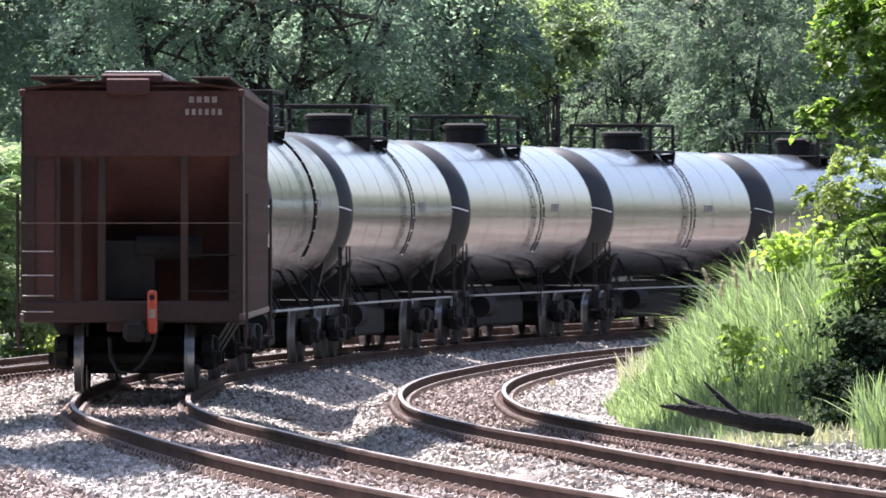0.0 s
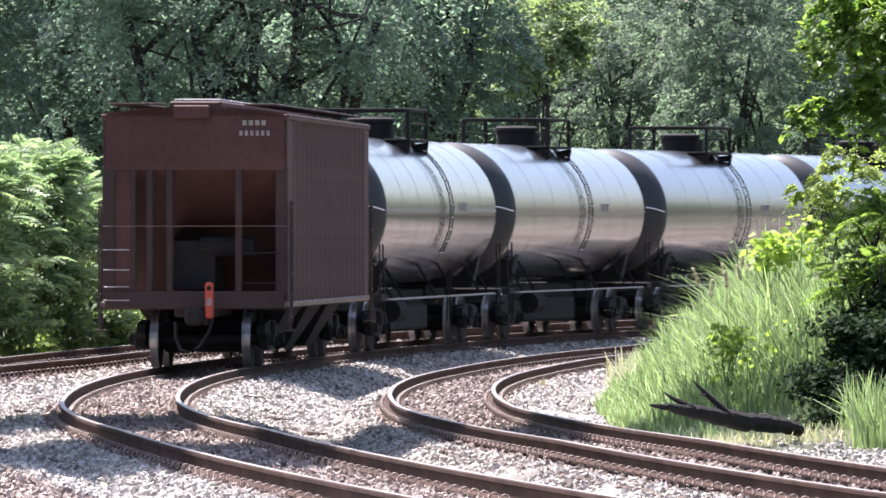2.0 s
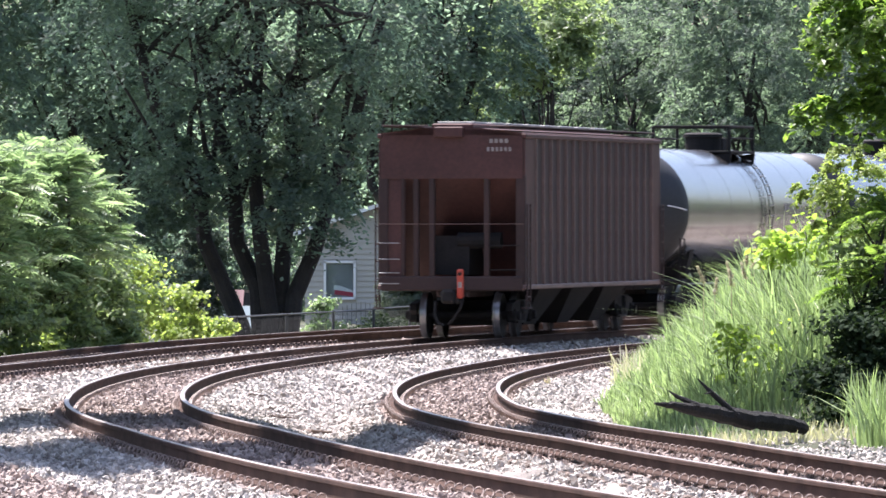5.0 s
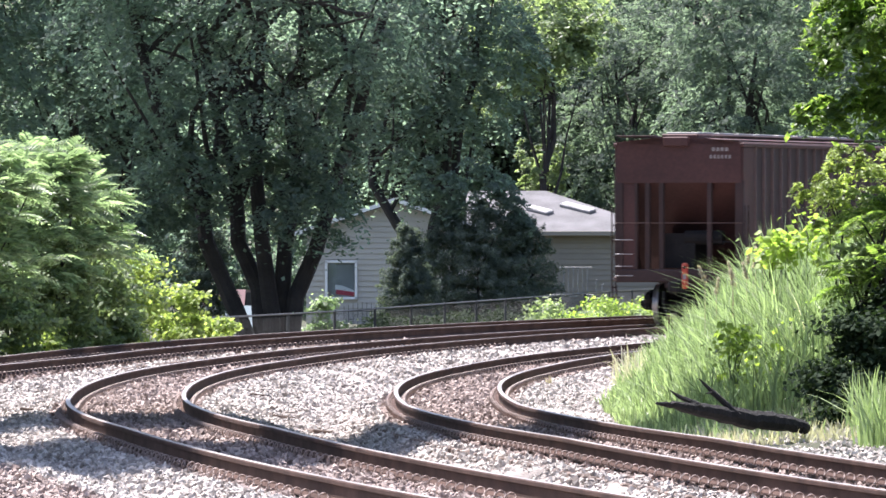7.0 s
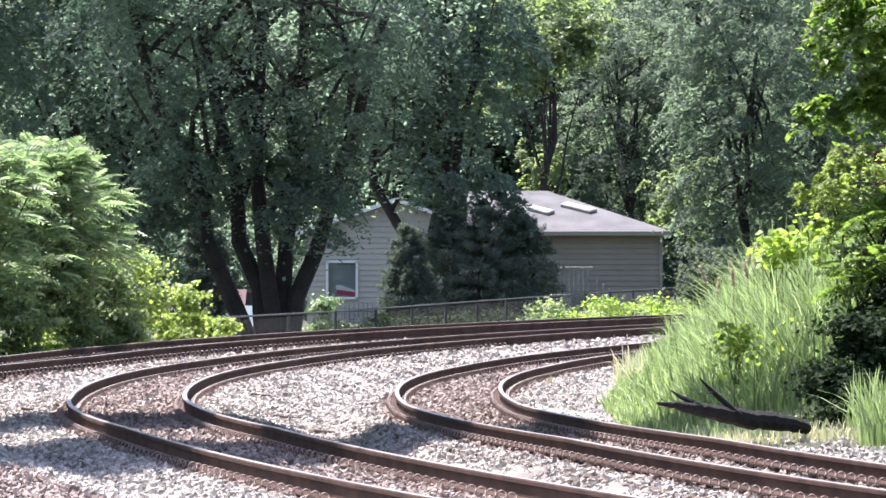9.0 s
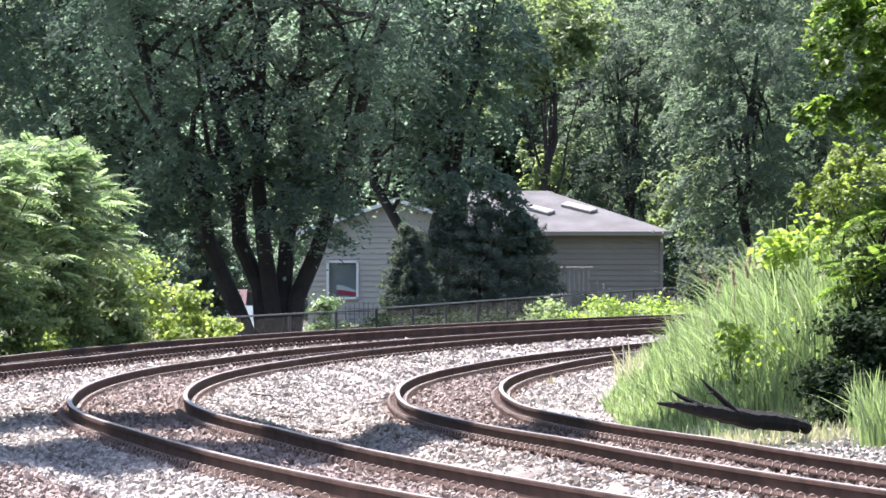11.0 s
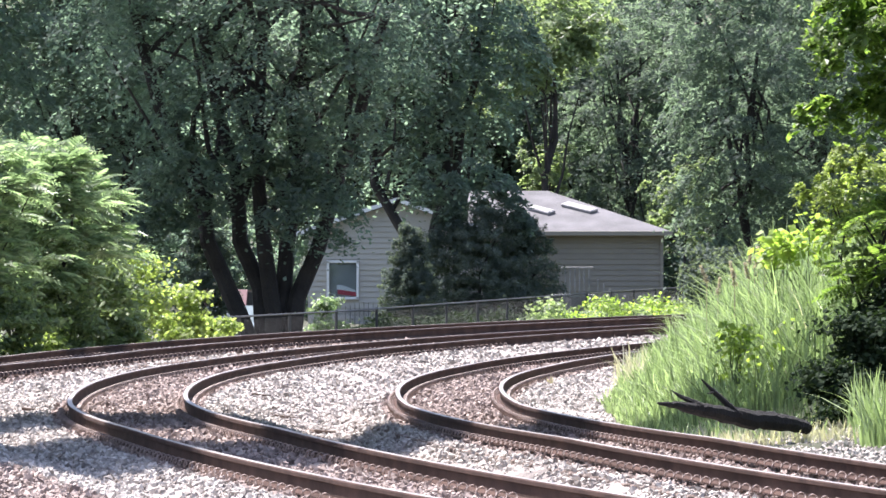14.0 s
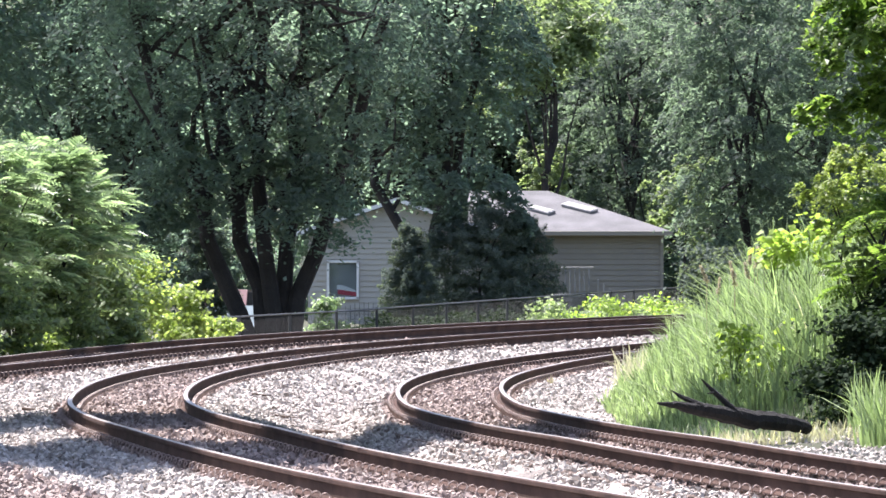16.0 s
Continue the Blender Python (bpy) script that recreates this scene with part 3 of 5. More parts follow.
def tank_car():
    car = thing("tank_wagon", "glossy black tank wagon with railed top platform", "tank wagon", group="tank wagons of the train")
    L, R, ZC = TANK_L, 1.42, 2.62
    g = Geo().revolve([(0, R), (0.02, R + 0.006)] + [p for k in range(1, 7) for p in ((L * k / 7 - 0.012, R + 0.006), (L * k / 7 - 0.01, R + 0.009), (L * k / 7 + 0.01, R + 0.009), (L * k / 7 + 0.012, R + 0.006))] + [(L - 0.02, R + 0.006), (L, R)], (0, 0, ZC), "Y", 64)
    part("shell", g, M_TANK, car, "glossy black tank shell", True)
    shell_sharp(car.children[-1].data)
    for y, d in ((0, -1), (L, 1)):
        prof = [(y + d * 0.62 * math.sin(a), R * math.cos(a)) for a in np.linspace(0, math.pi / 2 - 0.02, 10)]
        head = part("tank_head", Geo().revolve(prof, (0, 0, ZC), "Y", 64), M_TANKHEAD, car, "dull black domed tank end", True)
        g = Geo().pipe([(x, y + d * (0.62 * math.sqrt(max(1 - (x / R) ** 2, 0)) + 0.06), ZC + 0.12 - 0.5 * (x - 0.95) ** 2) for x in np.linspace(1.05, 1.4, 6)], 0.014)
        part("grab_rail", g, M_TRIM, head, "white curved grab rail")
        g = Geo()
        g.box((0, y + d * 0.55, 1.02), (2.9, 0.6, 0.12), 0.02)
        g.box((0, y - d * 0.8, 1.0), (0.7, 3.4, 0.3), 0.03)
        g.prism([(-1.1, 1.1), (1.1, 1.1), (1.25, 1.75), (0.8, 1.35), (-0.8, 1.35), (-1.25, 1.75)], y - d * 1.35, y - d * 0.95, "Y")
        part("end_platform", g, M_UNDER, car)
        for s in (-1, 1):
            part("corner_handrail", Geo().pipe([(s * 1.4, y + d * 0.8, 1.08), (s * 1.4, y + d * 0.8, 2.0), (s * 1.4, y + d * 0.35, 2.0), (s * 1.4, y + d * 0.3, 1.08)], 0.018), M_UNDER, car)
            part("step_ladder", Geo().pipe([(s * 1.42, y + d * 0.7, 1.05), (s * 1.42, y + d * 0.7, 0.55), (s * 1.42, y + d * 0.3, 0.55), (s * 1.42, y + d * 0.3, 1.05)], 0.018), M_UNDER, car)
        coupler(car, y + d * 0.75, d)
    for s in (-1, 1):
        part("side_sill", Geo().box((s * 1.4, L / 2, 0.98), (0.12, L - 0.6, 0.035), 0.012), M_GRATE if s > 0 else M_UNDER, car, "thin pale walkway edge")
        for y in (1.0, 2.4, L / 2 - 0.9, L / 2 + 2.0, L - 2.2, L - 0.9):
            part("brace", Geo().pipe([(s * 1.4, y, 0.98), (s * 0.98, y + 0.3, 1.62)], 0.028), M_UNDER, car)
    # ladder, platform, railing and manway at mid-length
    mid_y = L / 2 + 0.55
    for s in (-1, 1):
        g = Geo()
        arc = [(s * (R + 0.1) * math.cos(a), ZC + (R + 0.1) * math.sin(a)) for a in np.linspace(-0.55, 1.2, 12)]
        g.pipe([(x, mid_y - 0.21, z) for x, z in arc], 0.015)
        ladder = part("ladder", g, M_UNDER, car)
        part("stile", Geo().pipe([(x, mid_y + 0.21, z) for x, z in arc], 0.015), M_UNDER, ladder)
        for dy in (-0.21, 0.21):
            part("lower_stile", Geo().pipe([(s * 1.45, mid_y + dy, 0.5), (s * 1.45, mid_y + dy, 1.5)], 0.02), M_UNDER, ladder)
        for x, z in arc:
            part("rung", Geo().pipe([(x, mid_y - 0.21, z), (x, mid_y + 0.21, z)], 0.016), M_GRIP, ladder)
        part("platform", Geo().box((s * 0.7, L / 2, ZC + R - 0.05), (0.5, 2.7, 0.06), 0.01), M_UNDER, car)
        for y in (L / 2 - 1.3, L / 2 + 1.3):
            part("railing_post", Geo().box((s * 0.9, y, ZC + R + 0.13), (0.075, 0.075, 0.86), 0.01), M_UNDER, car)
            part("bracket", Geo().prism([(s * 0.5, ZC + R - 0.12), (s * 0.96, ZC + R - 0.08), (s * 0.92, ZC + 1.1)], y - 0.05, y + 0.05, "Y"), M_UNDER, car)
        g = Geo()
        g.box((s * 0.9, L / 2, ZC + R + 0.54), (0.06, 2.66, 0.06), 0.012)
        g.box((s * 0.9, L / 2, ZC + R + 0.27), (0.04, 2.66, 0.04), 0.008)
        part("railing", g, M_UNDER, car)
    for y in (L / 2 - 1.3, L / 2 + 1.3):
        part("cross_railing", Geo().box((0, y, ZC + R + 0.54), (1.8, 0.05, 0.055), 0.01), M_UNDER, car)
    g = Geo().revolve([(ZC + R - 0.1, 0.42), (ZC + R + 0.28, 0.42), (ZC + R + 0.30, 0.46), (ZC + R + 0.37, 0.46), (ZC + R + 0.41, 0.38), (ZC + R + 0.42, 0.01)], (0, L / 2, 0), "Z", 28)
    dome = part("manway_dome", g, M_UNDER, car, "black manway dome")
    part("valve_box", Geo().box((0.1, L / 2 + 1.0, ZC + R + 0.14), (0.4, 0.4, 0.34), 0.03), M_UNDER, dome)
    part("centre_sill", Geo().box((0, L / 2, 0.92), (0.55, L - 1.5, 0.34), 0.03), M_UNDER, car)
    part("outlet_saddle", Geo().box((0, L / 2, 0.68), (0.7, 1.0, 0.4), 0.06), M_UNDER, car)
    # dark box added to fill the shaded space between the trucks
    part("underframe_box", Geo().box((0, L / 2, 0.56), (1.2, 7.6, 0.5), 0.05), M_UNDER, car)
    part("brake_reservoir", Geo().tube((0.75, L / 2 - 2.8, 0.72), (0.75, L / 2 - 1.7, 0.72), 0.22, 0.22, 16), M_UNDER, car)
    for k in range(3):
        part("stencil_bar", Geo().box((R * math.cos(0.05) + 0.012, L * 0.66 + k * 0.35, ZC + 0.1), (0.008, 0.22, 0.16), 0.002), M_GRIP, car)
    wheels = []
    for y in (1.35, L - 1.35):
        wheels += truck(car, y)[1]
    return car, wheels


HOPPER, HOPPER_WHEELS = hopper()
TANK, _ = tank_car()
TANKS = [TANK] + [copy_thing(TANK, pose(0, 0, 0)) for _ in range(6)]


def car_pose(u, length, inset):
    a, b = on_track(u + inset), on_track(u + length - inset)
    p, q = Vector(a[:3]), Vector(b[:3])
    d = (q - p).normalized()
    rz, rx = -math.atan2(d.x, d.y), math.asin(d.z)
    o = p - d * inset
    return Matrix.Translation(o) @ Matrix.Rotation(rz, 4, "Z") @ Matrix.Rotation(rx, 4, "X")


def motions():
    times = [k * 0.5 for k in range(33)]
    cars = [(HOPPER, 0.0, HOPPER_L, 2.2)] + [(c, TANK_START + k * TANK_PITCH, TANK_L, 1.35) for k, c in enumerate(TANKS)]
    for c, back, length, inset in cars:
        walk(c, [(t, car_pose(START + SPEED * t + back, length, inset)) for t in times])
        # the wheels roll without slipping
        sets = [o for o in c.children_recursive if o.name.split(".")[0] == "wheelset"]
        for w in sets[:4]:
            at = w.location.copy()
            walk(w, [(k / 30, Matrix.Translation(at) @ Matrix.Rotation(-SPEED * k / 30 / WHEEL_R, 4, "X")) for k in range(481)])

# ------------------------------------------------------------------ plants
def unit(v):
    return v / np.maximum(np.linalg.norm(v, axis=-1, keepdims=True), 1e-9)


def leaf_mesh(name, C, size, mat, r, droop=0.35, slim=0.5, up=0.6, out=None, wild=1.0):
    """One folded four-cornered leaf at each place in C."""
    n = len(C)
    N = r.normal(size=(n, 3)) * wild
    N[:, 2] = np.abs(N[:, 2]) + up
    if out is not None:
        N += out
    N = unit(N)
    D = unit(np.cross(N, r.normal(size=(n, 3))))
    D[:, 2] -= droop
    D = unit(D)
    S = unit(np.cross(D, N))
    s = (size * r.uniform(0.6, 1.35, n))[:, None]
    V = np.stack([C - D * s * 0.5, C + S * s * slim * 0.5 - N * s * 0.06, C + D * s * 0.5, C - S * s * slim * 0.5 - N * s * 0.06], 1).reshape(-1, 3)
    return npmesh(name, V, np.arange(4 * n).reshape(-1, 4), mat)


def crown_points(r, centre, radii, clumps, leaves, clump_r, shell=0.35):
    """Leaf places in clumps over an uneven crown, with gaps between them."""
    d = unit(r.normal(size=(clumps, 3)))
    rad = shell + (1 - shell) * r.random(clumps) ** 0.6
    K = np.array(centre) + d * rad[:, None] * np.array(radii) * r.uniform(0.8, 1.12, (clumps, 1))
    idx = r.integers(0, clumps, leaves)
    spread = r.uniform(0.6, 1.3, clumps)
    off = r.normal(size=(leaves, 3)) * (clump_r * spread[idx])[:, None] * np.array((1, 1, 0.42))
    return K[idx] + off, unit(off + 1e-6), K


def tiered_crown(r, centre, radii, sprays, leaves, spray_r, shell=0.3):
    """Leaves in flat leaning sprays, as boughs carry them: lit above, dark below."""
    d = unit(r.normal(size=(sprays, 3)))
    rad = shell + (1 - shell) * r.random(sprays) ** 0.55
    K = np.array(centre) + d * rad[:, None] * np.array(radii) * r.uniform(0.78, 1.1, (sprays, 1))
    N = unit(np.array((0, 0, 1.0)) + d * np.array((0.75, 0.75, 0.2)) + r.normal(size=(sprays, 3)) * 0.25)
    A = unit(np.cross(N, r.normal(size=(sprays, 3))))
    B = np.cross(N, A)
    size = spray_r * r.uniform(0.55, 1.45, sprays)
    idx = r.integers(0, sprays, leaves)
    q = r.normal(size=(leaves, 3)) * size[idx][:, None]
    P = K[idx] + A[idx] * q[:, :1] + B[idx] * q[:, 1:2] * 0.7 + N[idx] * q[:, 2:] * 0.22
    P[:, 2] -= 0.22 * (q[:, 0] ** 2 + q[:, 1] ** 2) / spray_r
    return P, N[idx], K


def branch(g, p, q, r0, r1, r, bends=3, n=7):
    pts = [Vector(p).lerp(Vector(q), i / bends) for i in range(bends + 1)]
    for i in range(1, bends):
        pts[i] += Vector(r.normal(size=3)) * min((Vector(q) - Vector(p)).length * 0.05, 0.16)
    g.sweep(pts, [r0 + (r1 - r0) * i / bends for i in range(bends + 1)], n)


def tree(name, label, seed, height, spread, base, stems, leaf, mat, leaves, clumps, trunk_r, group="", at=None, low=0.35, slim=0.55, crown=None, limbs=9, lobes=()):
    r = np.random.default_rng(seed)
    t = thing(name, label, "tree", group=group)
    zc, rz = height * (1 + low) / 2, height * (1 - low) / 2
    c = crown or (0, 0)
    P, out, K = tiered_crown(r, (c[0], c[1], zc), (spread, spread, rz), clumps * 3, leaves, spread * 0.085)
    # further boughs: low hanging ones, and unseen top masses added to shade the crown
    for centre, radii, count in lobes:
        p, o, k = tiered_crown(r, centre, radii, max(14, count // 110), count, max(radii) * 0.16, 0.1)
        P, out = np.concatenate([P, p]), np.concatenate([out, o])
    g = Geo()
    for dx, dy, lean in stems:
        top = Vector((dx + lean[0], dy + lean[1], height * 0.72))
        branch(g, (dx, dy, -0.4), top, trunk_r, trunk_r * 0.3, r, 7, 9)
        for _ in range(limbs):
            a = r.uniform(0.3, 0.95)
            s = Vector((dx, dy, -0.4)).lerp(top, a)
            k = K[r.integers(0, len(K))]
            branch(g, s, s.lerp(Vector(k), 0.8), trunk_r * 0.36, trunk_r * 0.08, r, 3, 5)
    part("trunk", g, M_BARK, t, "dark bark trunk and limbs")
    part("crown", leaf_mesh("crown", P, leaf, mat, r, slim=slim, up=0.1, out=out * 1.1, wild=0.6), None, t)
    if at is not None:
        t.matrix_world = at
    return t


def frond_cloud(name, C, A, mat, r, length=0.5, pairs=7):
    """Feather-shaped leaves: a drooping spine with pairs of leaflets. C: places, A: directions."""
    n = len(C)
    D = unit(A + r.normal(size=(n, 3)) * 0.35)
    D[:, 2] = D[:, 2] * 0.5 + r.uniform(-0.1, 0.35, n)
    D = unit(D)
    S = unit(np.cross(D, np.array((0, 0, 1.0))[None] + r.normal(size=(n, 3)) * 0.25))
    N = np.cross(S, D)
    L = length * r.uniform(0.65, 1.25, n)
    V = []
    for k in range(pairs + 1):
        a = (k + 0.8) / (pairs + 1)
        spine = C + D * (L * a)[:, None] - np.array((0, 0, 1.0)) * (L * 0.42 * a * a)[:, None]
        w = (L * 0.30 * (1 - 0.55 * abs(a - 0.45) * 2))[:, None]
        for s in ((-1, 1) if k < pairs else (0,)):
            out = unit(S * s + D * (0.35 if s else 1.0) - N * 0.25)
            ac = unit(np.cross(out, N))
            V += [spine, spine + out * w * 0.5 + ac * w * 0.17, spine + out * w - N * w * 0.15, spine + out * w * 0.5 - ac * w * 0.17]
    V = np.stack(V, 1).reshape(-1, 3)
    return npmesh(name, V, np.arange(len(V)).reshape(-1, 4), mat)


def sumac(seed, label, height, spread, tips, m, mat, length=0.55, category="shrub", low=0.1, group="sumac thicket"):
    """Stems that end in rosettes of long feathery leaves; darker inner leaves paint the dim inside."""
    r = np.random.default_rng(seed)
    t = thing("sumac_shrub", label, category, m, group=group)
    zc, rz = height * (low + 1) / 2, height * (1 - low) / 2
    d = unit(r.normal(size=(tips, 3)))
    d[:, 2] = np.where(d[:, 2] < -0.75, -d[:, 2], d[:, 2])
    K = np.array((0, 0, zc)) + d * np.array((spread, spread, rz)) * r.uniform(0.55, 1.05, (tips, 1))
    g = Geo()
    for k in K[:14]:
        b = r.normal(size=2) * spread * 0.2
        branch(g, (b[0], b[1], -0.3), k, 0.04, 0.012, r, 4, 6)
    part("branching_stem", g, M_BARK, t, "thin brown stems")
    n = 11
    turn = np.arange(n)[None] * 2 * math.pi / n + r.uniform(0, 6, (tips, 1)) + r.normal(size=(tips, n)) * 0.2
    away = np.stack([np.cos(turn), np.sin(turn), r.uniform(0.1, 1.0, (tips, n))], -1) + d[:, None] * 0.45
    part("foliage", frond_cloud("foliage", np.repeat(K, n, 0), unit(away).reshape(-1, 3), mat, r, length, 9), None, t)
    # shade of the gaps between rosettes is put into a darker leaf colour
    P, out, _ = crown_points(r, (0, 0, zc * 0.92), (spread * 0.8, spread * 0.8, rz * 0.85), 30, tips * 34, spread * 0.12, 0.2)
    part("inner_leaves", leaf_mesh("inner_leaves", P, 0.14, L_INNER, r, slim=0.4, out=out * 0.5), None, t)
    return t


def shrub(name, label, seed, radii, leaves, leaf, mat, m, clumps=40, slim=0.7, category="shrub", group="", lift=0.9, loose=0.16):
    r = np.random.default_rng(seed)
    t = thing(name, label, category, m, group=group)
    P, out, K = crown_points(r, (0, 0, radii[2] * lift), radii, clumps, leaves, max(radii) * loose, 0.4)
    g = Geo()
    for k in K[:9]:
        branch(g, (k[0] * 0.3, k[1] * 0.3, -0.4), k, 0.009, 0.004, r, 3, 5)
    part("branching_stem", g, M_STEM, t)
    part("foliage", leaf_mesh("foliage", P, leaf, mat, r, slim=slim, out=out * 0.6), None, t)
    return t


def at_ground(x, y, turn=0, dz=0.0, scale=1.0):
    return Matrix.Translation((x, y, float(ground_z(x, y)) + dz)) @ Matrix.Rotation(radians(turn), 4, "Z") @ Matrix.Scale(scale, 4)


# big shade trees before the house
# the last lobe is an unseen leaf mass added to shade the crown
tree("shade_tree", "dark multi-stemmed maple leaning over the fence", 11, 15, 5.2, 0, [(0.05, 0, (-3.9, 0.5)), (0.2, 0.2, (-2.2, 0.3)), (0.38, 0, (-0.7, -0.3)), (0.56, 0.1, (0.7, 0.3)), (0.75, 0.2, (2.7, 0))],
     0.15, L_TREE, 50000, 110, 0.25, at=at_ground(-4.6, 243), low=0.24,
     lobes=(((-1.7, -1.5, 4.6), (1.5, 1.2, 1.6), 3600), ((0.3, -1.8, 4.4), (1.3, 1.0, 1.4), 3000), ((1.7, -1.6, 4.2), (1.0, 1.0, 1.8), 3000), ((-2.7, -1.0, 3.2), (0.9, 1.0, 1.5), 2200), ((-4.6, 2.2, 13.0), (3.8, 4.2, 1.8), 18000)))
tree("shade_tree", "tall dark maple beside the house", 12, 16, 3.7, 0, [(0, 0, (-3.2, 0)), (0.25, 0.3, (0.3, 0.3)), (0.15, 0.1, (1.6, 0.2))],
     0.17, L_TREE, 44000, 110, 0.21, at=at_ground(-0.55, 307), low=0.25, crown=(0.1, 0),
     lobes=(((2.0, -3.0, 4.4), (1.4, 1.2, 1.2), 2800), ((0.5, -3.0, 4.6), (1.3, 1.2, 1.2), 2400), ((2.8, -3.0, 3.5), (0.75, 0.8, 0.8), 1900)))
# lobes of the next two lie above the view and darken their crowns
tree("shade_tree", "dark maple deep in the wood edge", 13, 15, 4.6, 0, [(0, 0, (-0.6, 0)), (0.8, 0.2, (0.8, 0))],
     0.18, L_TREE, 36000, 110, 0.2, at=at_ground(-9.6, 262), low=0.2, lobes=(((0, 1.0, 13.5), (5.5, 5.0, 2.4), 22000),))
tree("shade_tree", "dark maple deep in the wood edge", 14, 15, 4.8, 0, [(0, 0, (-0.6, 0)), (0.7, 0.2, (0.9, 0))],
     0.18, L_TREE, 36000, 110, 0.2, at=at_ground(-14.2, 256), low=0.12, lobes=(((0, 1.0, 13.5), (5.5, 5.0, 2.4), 22000),))
# far wood
FAR = [tree("forest_tree", "leafy green tree of the wood behind the house", 20 + k, h, sp, 0, [(0, 0, (0.3, 0)), (0.6, 0.4, (1.2, 0.4))], 0.24, L_FAR, 26000, 85, 0.3, group="wood behind the house", low=0.04)
       for k, (h, sp) in enumerate(((17, 5.0), (19, 5.6), (15, 4.6)))]
spots = []
for k in range(24):
    spots.append((-24 + (k // 2) * 4.6 + rng.uniform(-1.3, 1.3), 374 + (k % 2) * 24 + rng.uniform(-6, 6)))
for k, (x, y) in enumerate(spots):
    m = at_ground(x, y, rng.uniform(0, 360))
    if k < 3:
        FAR[k].matrix_world = m
    else:
        copy_thing(FAR[k % 3], m)
EDGE = [tree("woodland_tree", "broad leafy tree at the edge of the cutting", 26 + k, h, 5.2, 0, [(0, 0, (0.3, 0)), (0.6, 0.4, (1.2, 0.4))], 0.5, L_FAR, 6000, 80, 0.3, group="trees beside the line", low=0.05) for k, h in enumerate((17, 15))]
# lit crowns and drooping trees at the right of the house
tree("sunlit_tree", "sunlit pale green tree above the roof", 31, 13.0, 2.6, 0, [(0, 0, (0.4, 0))], 0.22, L_LIME, 6000, 50, 0.2, at=at_ground(3.6, 356.5), low=0.66,
     lobes=(((-2.2, -1.0, 7.9), (1.2, 1.0, 0.8), 2200), ((-0.6, -1.0, 9.0), (1.3, 1.0, 0.9), 2600), ((1.0, -1.0, 10.2), (1.5, 1.2, 1.0), 3000)))
tree("sunlit_tree", "small pale-leaved tree behind the roof", 32, 7.0, 1.4, 0, [(0, 0, (0.2, 0))], 0.17, L_LIME, 2600, 16, 0.08, at=at_ground(3.7, 357.5), low=0.62, limbs=6)
tree("sunlit_tree", "pale green tree beside the roof", 33, 6.3, 1.7, 0, [(0, 0, (0.2, 0))], 0.18, L_LIME, 4600, 22, 0.08, at=at_ground(8.7, 357), low=0.4, limbs=6)
# the first three get an unseen lobe over the tip to cut the sun
for k, (x, y, h) in enumerate(((9.9, 322, 12.5), (12.6, 330, 13), (15.5, 320, 12), (6.9, 364, 13.5), (4.9, 374, 14))):
    tree("drooping_tree", "grey-green drooping tree behind the tracks", 41 + k, h, 3.3, 0, [(0, 0, (0.4, 0.2)), (0.3, 0.3, (-0.8, 0))], 0.19, L_FAR, 30000, 110, 0.16, group="drooping trees", at=at_ground(x, y), low=0.08, slim=0.35, lobes=(((-0.5, 1.0, h + 1.0), (3.6, 3.2, 1.2), 9000),) if k < 3 else ())
shrub("shaded_bush", "grey-green shaded bush beside the house", 47, (1.3, 1.4, 1.5), 5200, 0.15, L_NEEDLE, at_ground(8.9, 318), 50)
# trees that close the place aside and behind
# (13.5, 104), (14, 126), (-15.5, 104), (-16, 132): unseen, added to block sky light
for k, (x, y) in enumerate(((-21, 215), (-20, 190), (-20, 168), (-19, 145), (-24, 120), (-26, 90), (16, 95), (19, 125), (21, 150), (17, 60), (-22, 55), (22, 25), (-20, 15), (12, -30), (-10, -35), (13.5, 104), (14, 126), (-15.5, 104), (-16, 132), (-33, 380), (-40, 400), (36, 385), (45, 400), (60, 330))):
    if k < 2:
        EDGE[k].matrix_world = at_ground(x, y, k * 77)
    else:
        copy_thing(EDGE[k % 2], at_ground(x, y, k * 77))
for k, u in enumerate(range(40, 270, 20)):
    x, y, _, _ = on_track(u, 15.5 + (k % 3))
    copy_thing(EDGE[k % 2], at_ground(float(x), float(y), k * 50))
def far_wood():
    r = np.random.default_rng(17)
    n = 44000
    x = r.uniform(-70, 75, n)
    top = 15 + 3 * np.sin(x * 0.35) + 2 * np.sin(x * 0.83 + 1)
    P = np.stack([x, 436 + r.uniform(-5, 5, n) + 3 * np.sin(x * 0.6), -1 + r.random(n) ** 0.8 * (top + 1)], -1)
    tagged(new("far_wood", leaf_mesh("far_wood", P, 0.75, L_FAR, r, up=0.3)), "hazy green wood far behind the house", "wood", kind="stuff")


far_wood()
# undergrowth that fills the gaps below the crowns
for k in range(13):
    shrub("undergrowth_bush", "dark undergrowth bush in the shade of the wood", 300 + k, (2.1, 1.4, 2.1), 4200, 0.2, L_TREE, at_ground(-20 + k * 3.1 + rng.uniform(-0.8, 0.8), 362 + rng.uniform(-4, 4), dz=-0.2), 40, group="undergrowth of the wood")
# low bushes added for the shade behind the fence, painted near black
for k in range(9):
    shrub("undergrowth_bush", "low undergrowth in shade-dark leaves behind the fence", 320 + k, (0.9, 1.4, 0.42), 1500, 0.13, L_DARK, at_ground(-2.3 + k * 0.62, 252 + k * 6.5, dz=-0.1), 26, group="undergrowth behind the fence")


